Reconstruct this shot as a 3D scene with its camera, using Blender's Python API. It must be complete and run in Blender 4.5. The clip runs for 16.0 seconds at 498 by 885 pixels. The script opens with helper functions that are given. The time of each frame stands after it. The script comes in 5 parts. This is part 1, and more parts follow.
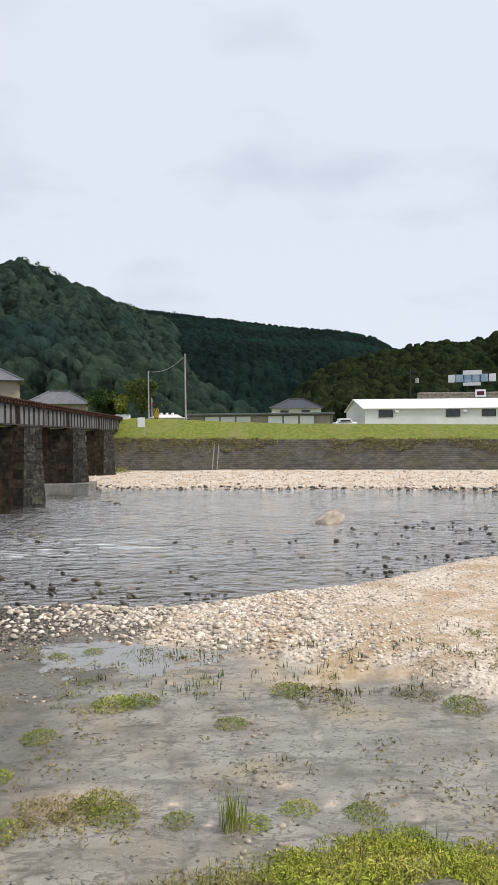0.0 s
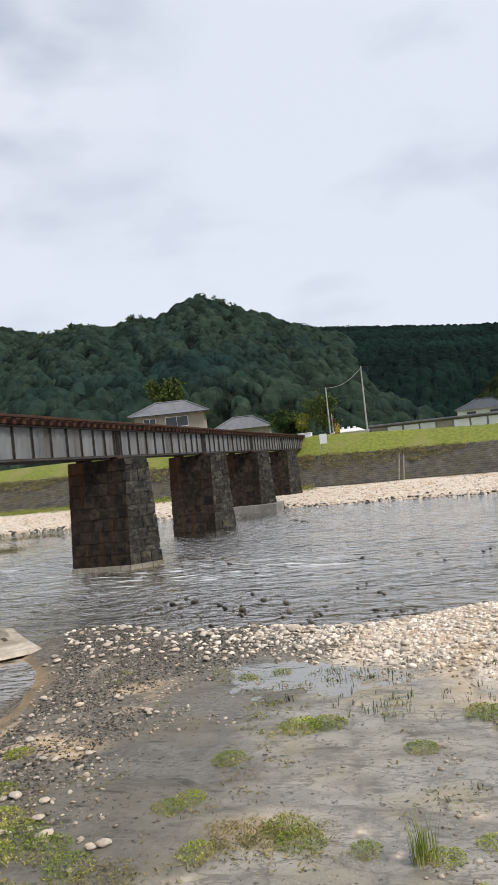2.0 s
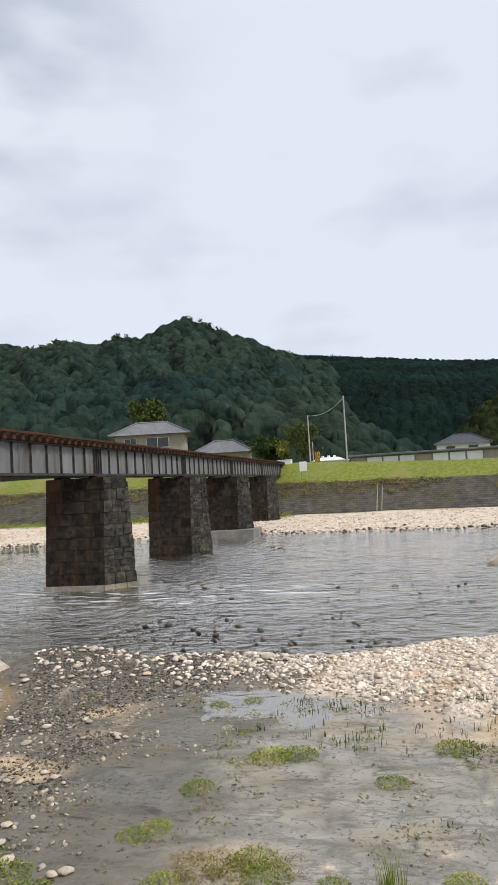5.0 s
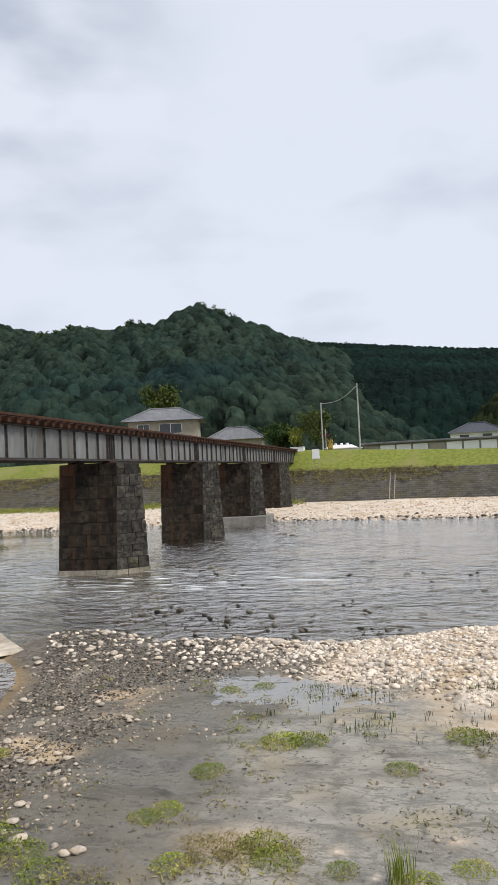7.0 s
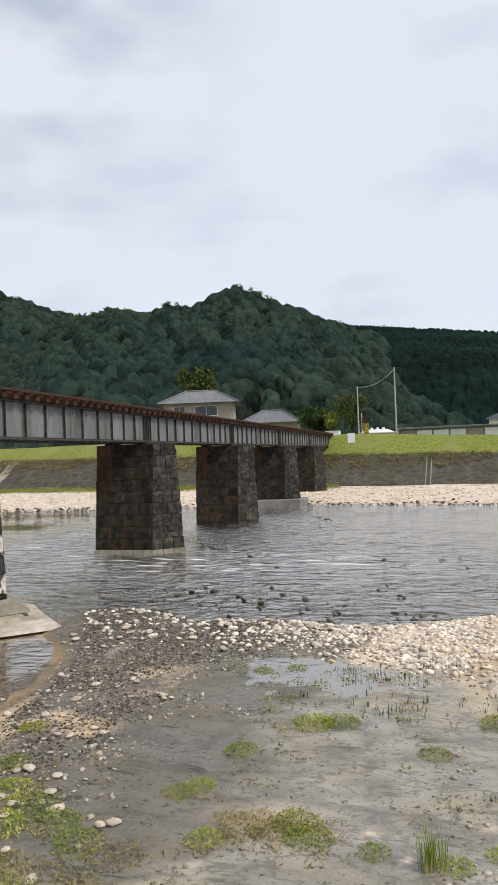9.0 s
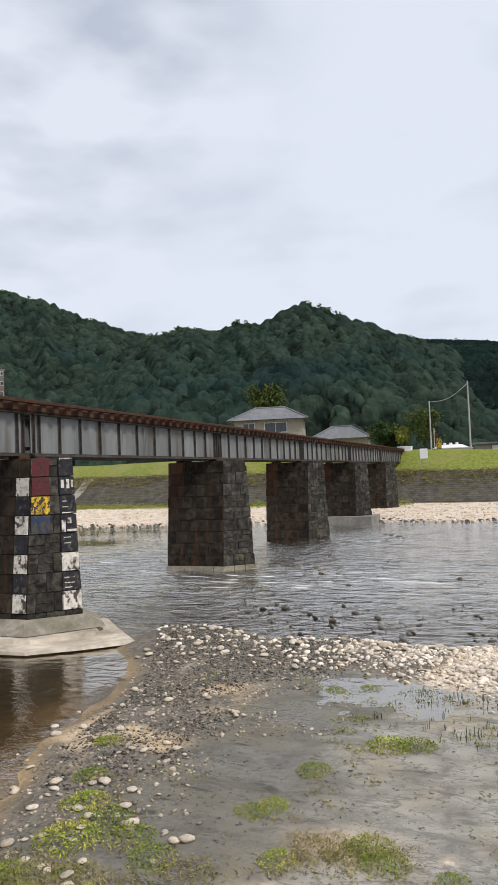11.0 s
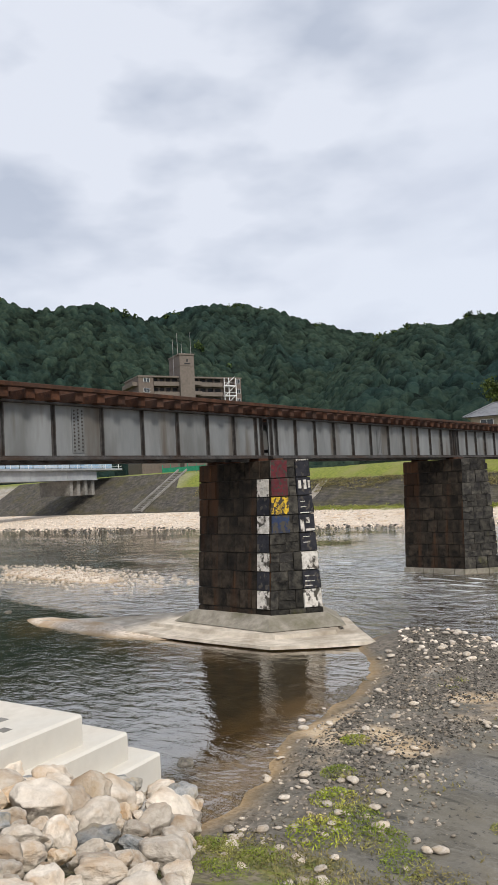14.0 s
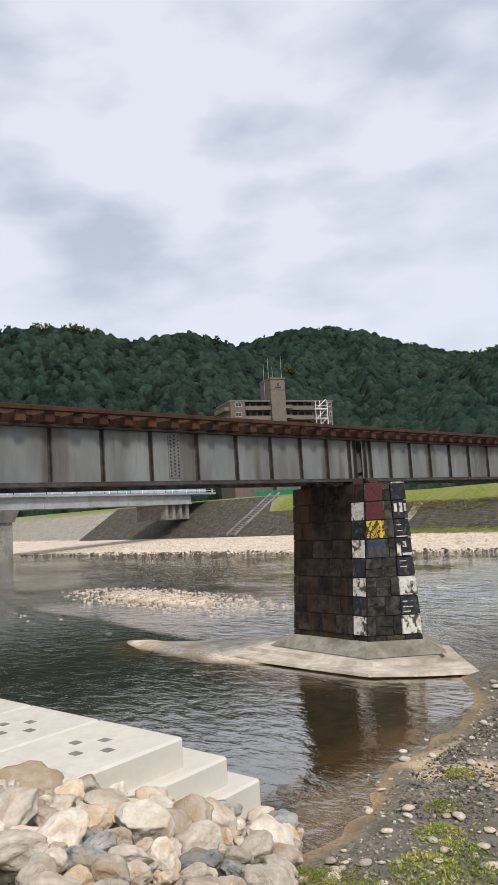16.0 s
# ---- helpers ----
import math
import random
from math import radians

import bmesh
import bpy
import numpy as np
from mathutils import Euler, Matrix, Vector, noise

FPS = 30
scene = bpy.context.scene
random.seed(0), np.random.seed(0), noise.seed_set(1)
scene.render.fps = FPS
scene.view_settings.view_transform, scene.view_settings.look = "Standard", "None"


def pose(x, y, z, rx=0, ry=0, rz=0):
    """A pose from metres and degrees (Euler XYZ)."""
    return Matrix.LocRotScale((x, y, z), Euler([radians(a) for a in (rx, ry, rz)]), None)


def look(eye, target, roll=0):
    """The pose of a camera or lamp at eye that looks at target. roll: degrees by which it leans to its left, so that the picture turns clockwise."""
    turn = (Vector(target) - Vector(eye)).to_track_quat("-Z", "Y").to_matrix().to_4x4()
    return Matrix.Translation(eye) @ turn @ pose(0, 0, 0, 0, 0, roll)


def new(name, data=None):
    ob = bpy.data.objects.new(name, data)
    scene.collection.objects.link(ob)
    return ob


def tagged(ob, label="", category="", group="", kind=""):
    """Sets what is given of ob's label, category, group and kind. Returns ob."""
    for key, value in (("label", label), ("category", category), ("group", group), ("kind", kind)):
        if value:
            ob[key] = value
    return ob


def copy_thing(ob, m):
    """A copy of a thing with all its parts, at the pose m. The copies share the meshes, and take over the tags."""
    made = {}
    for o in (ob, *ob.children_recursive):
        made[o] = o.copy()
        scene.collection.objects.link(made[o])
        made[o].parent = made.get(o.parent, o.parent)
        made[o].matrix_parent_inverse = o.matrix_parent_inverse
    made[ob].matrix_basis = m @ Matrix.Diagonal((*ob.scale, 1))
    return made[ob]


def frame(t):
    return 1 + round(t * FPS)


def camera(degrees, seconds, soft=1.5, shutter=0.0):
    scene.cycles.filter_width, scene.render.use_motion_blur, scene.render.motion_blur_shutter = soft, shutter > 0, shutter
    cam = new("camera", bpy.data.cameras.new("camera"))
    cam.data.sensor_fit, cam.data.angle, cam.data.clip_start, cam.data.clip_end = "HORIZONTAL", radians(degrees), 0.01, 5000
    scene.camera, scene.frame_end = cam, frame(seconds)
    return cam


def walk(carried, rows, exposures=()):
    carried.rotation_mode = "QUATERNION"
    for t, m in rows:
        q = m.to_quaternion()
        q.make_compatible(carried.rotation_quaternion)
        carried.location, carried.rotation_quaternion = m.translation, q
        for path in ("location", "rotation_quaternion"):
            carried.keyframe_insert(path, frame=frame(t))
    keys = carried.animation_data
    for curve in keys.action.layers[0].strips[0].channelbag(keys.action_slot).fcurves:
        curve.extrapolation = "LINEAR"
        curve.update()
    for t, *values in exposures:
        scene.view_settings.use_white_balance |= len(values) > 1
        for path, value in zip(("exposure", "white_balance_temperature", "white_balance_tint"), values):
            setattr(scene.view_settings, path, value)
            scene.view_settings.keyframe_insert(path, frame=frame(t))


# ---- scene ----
cam = camera(38.35, 16.0, soft=0.8)
PATH = [
    (0, pose(-0.000, -0.000, 4.200, 89.466, 0.645, -0.000)),
    (0.5, pose(0.086, 0.002, 4.213, 89.020, 1.354, 4.118)),
    (1, pose(0.255, 0.089, 4.223, 89.542, 3.015, 11.128)),
    (1.5, pose(0.372, 0.102, 4.220, 90.583, 4.469, 14.149)),
    (2, pose(0.348, 0.158, 4.214, 91.484, 5.914, 14.864)),
    (2.5, pose(0.342, 0.162, 4.217, 92.520, 6.097, 14.556)),
    (3, pose(0.331, 0.142, 4.224, 93.137, 5.462, 13.778)),
    (3.5, pose(0.311, 0.132, 4.227, 93.626, 4.682, 13.131)),
    (6, pose(0.293, 0.133, 4.226, 92.906, 2.864, 13.541)),
    (6.5, pose(0.298, 0.140, 4.236, 92.640, 2.896, 13.790)),
    (7, pose(0.287, 0.139, 4.226, 92.317, 2.793, 14.139)),
    (7.5, pose(0.288, 0.146, 4.227, 91.736, 2.665, 14.763)),
    (8, pose(0.281, 0.147, 4.218, 91.051, 2.404, 15.629)),
    (10.5, pose(0.251, 0.130, 4.221, 91.935, 2.148, 20.181)),
    (11, pose(0.257, 0.126, 4.225, 92.600, 2.210, 22.494)),
    (11.5, pose(0.239, 0.131, 4.221, 93.272, 2.051, 25.696)),
    (12, pose(0.208, 0.142, 4.214, 93.771, 1.778, 29.066)),
    (12.5, pose(0.208, 0.140, 4.208, 93.959, 1.544, 32.159)),
    (13, pose(0.199, 0.143, 4.215, 93.801, 1.711, 35.245)),
    (13.5, pose(0.178, 0.166, 4.205, 93.654, 2.388, 37.955)),
    (14, pose(0.148, 0.159, 4.202, 93.511, 3.074, 40.962)),
    (14.5, pose(0.148, 0.152, 4.199, 93.896, 4.007, 43.622)),
    (15, pose(0.174, 0.129, 4.207, 94.480, 4.163, 45.262)),
    (15.5, pose(0.146, 0.120, 4.211, 95.143, 3.673, 46.926)),
    (16, pose(0.147, 0.111, 4.215, 95.785, 3.382, 48.354)),
]

walk(cam, PATH)

# ---- world, sun ----
SUN_EL, SUN_AZ = 50.0, 108.0          # elevation; compass-like turn of the sun, degrees
world = bpy.data.worlds.new("overcast_sky")
scene.world = world
world.use_nodes = True
wn, wl = world.node_tree.nodes, world.node_tree.links
wn.clear()
w_out = wn.new("ShaderNodeOutputWorld")
w_bg = wn.new("ShaderNodeBackground")
w_sky = wn.new("ShaderNodeTexSky")
w_sky.sky_type = 'NISHITA'
w_sky.sun_disc = False
w_sky.sun_elevation = radians(SUN_EL)
w_sky.sun_rotation = radians(SUN_AZ)
w_gain = wn.new("ShaderNodeVectorMath")
w_gain.operation = 'SCALE'
w_gain.inputs["Scale"].default_value = 0.1
w_co = wn.new("ShaderNodeTexCoord")
w_map = wn.new("ShaderNodeMapping")
w_map.inputs["Scale"].default_value = (1.0, 1.0, 2.4)
w_no = wn.new("ShaderNodeTexNoise")
w_no.inputs["Scale"].default_value = 4.2
w_no.inputs["Detail"].default_value = 5.0
w_no.inputs["Roughness"].default_value = 0.45
w_ramp = wn.new("ShaderNodeValToRGB")
w_ramp.color_ramp.elements[0].position, w_ramp.color_ramp.elements[0].color = 0.27, (0.66, 0.71, 0.83, 1)
w_ramp.color_ramp.elements[1].position, w_ramp.color_ramp.elements[1].color = 0.47, (0.80, 0.85, 0.955, 1)
w_no2 = wn.new("ShaderNodeTexNoise")
w_no2.inputs["Scale"].default_value, w_no2.inputs["Detail"].default_value, w_no2.inputs["Roughness"].default_value = 4.6, 4.0, 0.45
w_ramp2 = wn.new("ShaderNodeValToRGB")
w_ramp2.color_ramp.elements[0].position, w_ramp2.color_ramp.elements[0].color = 0.33, (0.53, 0.585, 0.70, 1)
w_ramp2.color_ramp.elements[1].position, w_ramp2.color_ramp.elements[1].color = 0.53, (0.81, 0.85, 0.945, 1)
w_dot = wn.new("ShaderNodeVectorMath")
w_dot.operation = 'DOT_PRODUCT'
w_dot.inputs[1].default_value = (-0.62, 0.52, 0.59)
w_side = wn.new("ShaderNodeMapRange")
w_side.interpolation_type = 'SMOOTHSTEP'
w_side.inputs["From Min"].default_value, w_side.inputs["From Max"].default_value = 0.84, 0.985
w_heavy = wn.new("ShaderNodeMixRGB")
w_mix = wn.new("ShaderNodeMixRGB")
w_mix.inputs["Fac"].default_value = 0.93
wl.new(w_map.outputs["Vector"], w_no2.inputs["Vector"])
wl.new(w_no2.outputs["Fac"], w_ramp2.inputs["Fac"])
wl.new(w_co.outputs["Generated"], w_dot.inputs[0])
wl.new(w_dot.outputs["Value"], w_side.inputs["Value"])
wl.new(w_side.outputs["Result"], w_heavy.inputs["Fac"])
wl.new(w_ramp.outputs["Color"], w_heavy.inputs["Color1"])
wl.new(w_ramp2.outputs["Color"], w_heavy.inputs["Color2"])
wl.new(w_co.outputs["Generated"], w_map.inputs["Vector"])
wl.new(w_map.outputs["Vector"], w_no.inputs["Vector"])
wl.new(w_no.outputs["Fac"], w_ramp.inputs["Fac"])
wl.new(w_sky.outputs["Color"], w_gain.inputs[0])
wl.new(w_gain.outputs["Vector"], w_mix.inputs["Color1"])
wl.new(w_heavy.outputs["Color"], w_mix.inputs["Color2"])
wl.new(w_mix.outputs["Color"], w_bg.inputs["Color"])
w_bg.inputs["Strength"].default_value = 1.0
wl.new(w_bg.outputs["Background"], w_out.inputs["Surface"])

sun = new("sun", bpy.data.lights.new("sun", 'SUN'))
sun.data.energy, sun.data.angle, sun.data.color = 3.0, radians(9), (1.0, 0.94, 0.86)
sun.matrix_world = look((60, -6, 75), (0, 14, 0))


# ---- materials ----
def material(name, a, b, scale=4.0, rough=0.85, bump=0.3, bump_scale=30.0, c=None, c_scale=0.6, metal=0.0,
             stretch=(1, 1, 1), depth=0.02, per_object=0.0, per_island=0.0, spec=0.22, stain=None, stain_scale=1.0, stain_stretch=(1, 1, 0.15), stain_at=(0.5, 0.7)):
    """Two colours by fine noise, a third by broad noise, relief by bump."""
    m = bpy.data.materials.new(name)
    m.use_nodes = True
    n, l = m.node_tree.nodes, m.node_tree.links
    p = n["Principled BSDF"]
    p.inputs["Metallic"].default_value = metal
    p.inputs["Specular IOR Level"].default_value = spec
    co = n.new("ShaderNodeTexCoord")
    mp = n.new("ShaderNodeMapping")
    mp.inputs["Scale"].default_value = stretch
    l.new(co.outputs["Object"], mp.inputs["Vector"])
    if per_object:
        oi = n.new("ShaderNodeObjectInfo")
        ad = n.new("ShaderNodeVectorMath")
        ad.operation = 'MULTIPLY_ADD'
        l.new(oi.outputs["Random"], ad.inputs[0])
        ad.inputs[1].default_value = (37.0, 53.0, 71.0)
        l.new(mp.outputs["Vector"], ad.inputs[2])
        vec = ad.outputs["Vector"]
    else:
        vec = mp.outputs["Vector"]

    def nz(s, detail=5.0):
        t = n.new("ShaderNodeTexNoise")
        t.inputs["Scale"].default_value = s
        t.inputs["Detail"].default_value = detail
        t.inputs["Roughness"].default_value = 0.62
        l.new(vec, t.inputs["Vector"])
        return t.outputs["Fac"]

    def mixc(fac, x, y, lo=0.35, hi=0.65):
        r = n.new("ShaderNodeMapRange")
        r.inputs["From Min"].default_value, r.inputs["From Max"].default_value = lo, hi
        l.new(fac, r.inputs["Value"])
        q = n.new("ShaderNodeMixRGB")
        l.new(r.outputs["Result"], q.inputs["Fac"])
        for s, v in (("Color1", x), ("Color2", y)):
            if isinstance(v, tuple):
                q.inputs[s].default_value = (*v, 1)
            else:
                l.new(v, q.inputs[s])
        return q.outputs["Color"]

    col = mixc(nz(scale), a, b)
    if c:
        col = mixc(nz(c_scale, 4.0), col, c, 0.45, 0.72)
    if stain:
        ms = n.new("ShaderNodeMapping")
        ms.inputs["Scale"].default_value = stain_stretch
        l.new(co.outputs["Object"], ms.inputs["Vector"])
        ts = n.new("ShaderNodeTexNoise")
        ts.inputs["Scale"].default_value, ts.inputs["Detail"].default_value = stain_scale, 7.0
        l.new(ms.outputs["Vector"], ts.inputs["Vector"])
        col = mixc(ts.outputs["Fac"], col, stain, *stain_at)
    for amount, source in ((per_object, "ShaderNodeObjectInfo"), (per_island, "ShaderNodeNewGeometry")):
        if amount:
            src = n.new(source)
            r = n.new("ShaderNodeMapRange")
            r.inputs["To Min"].default_value, r.inputs["To Max"].default_value = 1 - amount, 1 + amount
            l.new(src.outputs["Random" if source == "ShaderNodeObjectInfo" else "Random Per Island"], r.inputs["Value"])
            h = n.new("ShaderNodeHueSaturation")
            l.new(r.outputs["Result"], h.inputs["Value"])
            l.new(col, h.inputs["Color"])
            col = h.outputs["Color"]
    l.new(col, p.inputs["Base Color"])
    rr = n.new("ShaderNodeMapRange")
    rr.inputs["To Min"].default_value, rr.inputs["To Max"].default_value = max(rough - 0.12, 0.02), min(rough + 0.12, 1)
    l.new(nz(scale * 2.3), rr.inputs["Value"])
    l.new(rr.outputs["Result"], p.inputs["Roughness"])
    if bump:
        bp = n.new("ShaderNodeBump")
        bp.inputs["Strength"].default_value, bp.inputs["Distance"].default_value = bump, depth
        l.new(nz(bump_scale), bp.inputs["Height"])
        l.new(bp.outputs["Normal"], p.inputs["Normal"])
    return m


M_STONE = material("pier_stone", (0.006, 0.0047, 0.0036), (0.053, 0.040, 0.028), 3.2, 0.85, 0.9, 14, c=(0.009, 0.0075, 0.006), c_scale=1.1, per_object=0.3, depth=0.03, stain=(0.060, 0.028, 0.013), stain_scale=1.8, stain_stretch=(1, 1, 0.06), stain_at=(0.50, 0.62))
M_STONEC = material("rough_cutwater_stone", (0.012, 0.0115, 0.011), (0.085, 0.078, 0.064), 4.5, 0.88, 1.0, 9, c=(0.018, 0.017, 0.017), c_scale=1.2, per_object=0.4, depth=0.05, stain=(0.09, 0.085, 0.03), stain_scale=1.1, stain_stretch=(1, 1, 0.5), stain_at=(0.62, 0.72))
M_MORTAR = material("dark_mortar", (0.02, 0.018, 0.015), (0.055, 0.049, 0.041), 8, 0.95, 0.5, 30)
M_CONC = material("old_concrete", (0.44, 0.385, 0.315), (0.64, 0.57, 0.475), 3, 0.9, 0.5, 30, c=(0.27, 0.225, 0.17), c_scale=0.8)
M_COLLAR = material("silted_concrete", (0.20, 0.18, 0.145), (0.33, 0.30, 0.25), 3, 0.92, 0.6, 18, c=(0.13, 0.12, 0.08), c_scale=1.4)
M_PLINTH = material("grey_concrete", (0.20, 0.19, 0.175), (0.28, 0.265, 0.24), 3, 0.9, 0.3, 40, c=(0.12, 0.115, 0.1))
M_BLOCK = material("new_concrete", (0.55, 0.51, 0.445), (0.64, 0.60, 0.53), 2.5, 0.85, 0.15, 60, c=(0.55, 0.53, 0.48), c_scale=0.7)
M_PAINTG = material("grey_steel_paint", (0.135, 0.143, 0.145), (0.195, 0.203, 0.205), 1.4, 0.55, 0.1, 12, c=(0.10, 0.10, 0.095), c_scale=1.1, stretch=(1, 1, 0.25), per_object=0.10, stain=(0.075, 0.06, 0.045), stain_scale=2.2, stain_stretch=(1, 1, 0.12), stain_at=(0.56, 0.78))
M_STEELD = material("weathered_dark_steel", (0.035, 0.033, 0.032), (0.075, 0.07, 0.067), 5, 0.7, 0.3, 40, c=(0.045, 0.030, 0.022), c_scale=1.5)
M_RUST = material("rusty_steel", (0.034, 0.017, 0.011), (0.085, 0.035, 0.018), 6, 0.85, 0.5, 60, c=(0.05, 0.03, 0.022), per_object=0.25)
M_RAIL = material("rail_steel", (0.06, 0.03, 0.02), (0.11, 0.055, 0.035), 9, 0.6, 0.2, 60, metal=0.4)
M_WHITE = material("flaking_white_paint", (0.72, 0.69, 0.64), (0.58, 0.54, 0.48), 9, 0.8, 0.4, 30, c=(0.30, 0.27, 0.23), c_scale=7, stain=(0.07, 0.062, 0.052), stain_scale=6, stain_stretch=(1, 1, .8), stain_at=(0.54, 0.62))
M_BLACK = material("faded_black_paint", (0.014, 0.015, 0.02), (0.035, 0.035, 0.042), 6, 0.75, 0.4, 30, stain=(0.08, 0.07, 0.06), stain_scale=8, stain_stretch=(1, 1, .7), stain_at=(0.58, 0.62))
M_RED = material("faded_red_paint", (0.075, 0.014, 0.018), (0.14, 0.022, 0.030), 6, 0.75, 0.4, 30, c=(0.06, 0.03, 0.03), c_scale=4, stain=(0.05, 0.043, 0.036), stain_scale=15, stain_stretch=(1, 1, .7), stain_at=(0.52, 0.58))
M_YEL = material("faded_yellow_paint", (0.72, 0.48, 0.03), (0.6, 0.38, 0.03), 6, 0.75, 0.4, 30, c=(0.08, 0.06, 0.04), c_scale=7, stain=(0.05, 0.043, 0.036), stain_scale=13, stain_stretch=(1, 1, .7), stain_at=(0.49, 0.54))
M_BLUE = material("faded_blue_paint", (0.018, 0.035, 0.09), (0.03, 0.055, 0.12), 6, 0.75, 0.4, 30, c=(0.04, 0.04, 0.045), c_scale=4, stain=(0.07, 0.062, 0.052), stain_scale=7, stain_stretch=(1, 1, .7), stain_at=(0.53, 0.57))
M_PEB = material("river_pebbles", (0.76, 0.67, 0.57), (0.52, 0.455, 0.385), 7, 0.9, 0.4, 50, c=(0.56, 0.45, 0.33), c_scale=1.2, per_island=0.4)
M_RSTONE = material("pale_river_stone", (0.60, 0.53, 0.45), (0.38, 0.335, 0.28), 6, 0.88, 0.5, 30, c=(0.46, 0.36, 0.25), c_scale=1.5, per_object=0.3)
M_DULLPEB = material("silted_pebbles", (0.44, 0.38, 0.31), (0.20, 0.175, 0.145), 7, 0.85, 0.4, 50, c=(0.30, 0.235, 0.16), c_scale=1.2, per_island=0.55)
M_WETPEB = material("wet_pebbles", (0.050, 0.045, 0.038), (0.14, 0.125, 0.10), 7, 0.45, 0.4, 50, per_island=0.6)
M_BOULD = material("boulder_stone", (0.46, 0.40, 0.33), (0.66, 0.59, 0.50), 4, 0.9, 0.8, 12, c=(0.42, 0.30, 0.19), c_scale=1.3, per_object=0.3, depth=0.03)
M_BOULDG = material("grey_boulder_stone", (0.16, 0.17, 0.17), (0.42, 0.41, 0.39), 3.5, 0.85, 0.7, 14, c=(0.34, 0.27, 0.17), c_scale=1.2, per_object=0.3, depth=0.04)
M_BOULDO = material("ochre_boulder_stone", (0.50, 0.38, 0.25), (0.62, 0.54, 0.44), 2.6, 0.9, 0.7, 14, c=(0.45, 0.29, 0.16), c_scale=1.5, per_object=0.3, depth=0.04)
M_GRASS = material("bank_grass", (0.10, 0.17, 0.018), (0.17, 0.25, 0.03), 2.2, 0.95, 0.8, 9, c=(0.22, 0.24, 0.06), c_scale=0.25, depth=0.15)
M_BLADE = material("grass_blades", (0.13, 0.185, 0.025), (0.25, 0.285, 0.045), 3, 0.8, 0, c=(0.34, 0.29, 0.11), c_scale=1.6, per_island=0.4)
M_DRY = material("dry_weeds", (0.20, 0.17, 0.07), (0.30, 0.25, 0.11), 3, 0.9, 0, c=(0.12, 0.13, 0.04), c_scale=1.2, per_island=0.4)
M_LEAF = material("tree_leaves", (0.014, 0.032, 0.009), (0.040, 0.070, 0.016), 0.6, 0.8, 0, c=(0.10, 0.13, 0.03), c_scale=0.3, per_island=0.5)
M_BARK = material("bark", (0.05, 0.04, 0.03), (0.10, 0.08, 0.06), 6, 0.95, 0.6, 20)
M_FOREST = material("forest_canopy", (0.0075, 0.0140, 0.0110), (0.0175, 0.0255, 0.0170), 0.35, 0.95, 0.5, 0.9, c=(0.007, 0.0145, 0.0135), c_scale=0.012, depth=2.0, spec=0.02)
M_FOREST_N = material("near_forest_canopy", (0.007, 0.013, 0.006), (0.021, 0.027, 0.010), 0.4, 0.95, 0.5, 1.0, c=(0.019, 0.023, 0.009), c_scale=0.06, depth=1.2, spec=0.02)
M_CEDAR = material("cedar_plantation", (0.003, 0.0075, 0.007), (0.0075, 0.0145, 0.011), 0.35, 0.95, 0.6, 0.6, c=(0.010, 0.026, 0.020), c_scale=0.012, depth=1.5, spec=0.02)
M_WALLW = material("white_siding", (0.72, 0.73, 0.74), (0.80, 0.80, 0.80), 1.0, 0.7, 0.1, 20, c=(0.66, 0.66, 0.66), c_scale=0.2)
M_BEIGE = material("beige_render", (0.27, 0.24, 0.195), (0.33, 0.30, 0.25), 2, 0.9, 0.15, 30)
M_APT = material("brown_tile_wall", (0.125, 0.099, 0.084), (0.165, 0.13, 0.11), 1.2, 0.8, 0.15, 30, c=(0.14, 0.12, 0.105), c_scale=0.12)
M_APTL = material("pale_tile_wall", (0.14, 0.117, 0.10), (0.18, 0.15, 0.13), 1.2, 0.8, 0.15, 30)
M_ROOF = material("grey_roof_tiles", (0.10, 0.105, 0.115), (0.17, 0.175, 0.185), 3, 0.6, 0.3, 12, c=(0.2, 0.2, 0.21), c_scale=0.5)
M_ROOFD = material("dark_roof_tiles", (0.035, 0.04, 0.05), (0.07, 0.075, 0.09), 3, 0.6, 0.3, 12, spec=0.4)
M_ROOFW = material("white_metal_roof", (0.78, 0.76, 0.76), (0.84, 0.82, 0.82), 0.6, 0.5, 0.1, 8, c=(0.74, 0.66, 0.64), c_scale=0.3)
M_GLASS = material("dark_window_glass", (0.03, 0.035, 0.04), (0.05, 0.055, 0.06), 1, 0.1, 0, spec=0.5)
M_POLE = material("concrete_pole", (0.30, 0.29, 0.28), (0.40, 0.39, 0.38), 4, 0.8, 0.1, 40)
M_DARK = material("dark_metal", (0.02, 0.02, 0.022), (0.04, 0.04, 0.042), 4, 0.6, 0.1, 30)
M_ROADB = material("pale_bridge_paint", (0.27, 0.285, 0.295), (0.34, 0.35, 0.36), 0.8, 0.6, 0.1, 10, c=(0.22, 0.23, 0.235), c_scale=0.3)


# ---- mesh helpers ----
def mesh_from(name, verts, faces, mat, smooth=False):
    me = bpy.data.meshes.new(name)
    me.from_pydata([tuple(v) for v in verts], [], [tuple(f) for f in faces])
    me.materials.append(mat)
    if smooth:
        me.shade_smooth()
    return me


def part(name, bm, mat, parent=None, label=""):
    me = bpy.data.meshes.new(name)
    bmesh.ops.recalc_face_normals(bm, faces=bm.faces[:])
    bm.to_mesh(me)
    bm.free()
    me.materials.append(mat)
    ob = new(name, me)
    ob.parent = parent
    if label:
        tagged(ob, label)
    return ob


def thing(name, m, label, category, group="", kind=""):
    ob = new(name)
    ob.matrix_world = m
    return tagged(ob, label, category, group, kind)


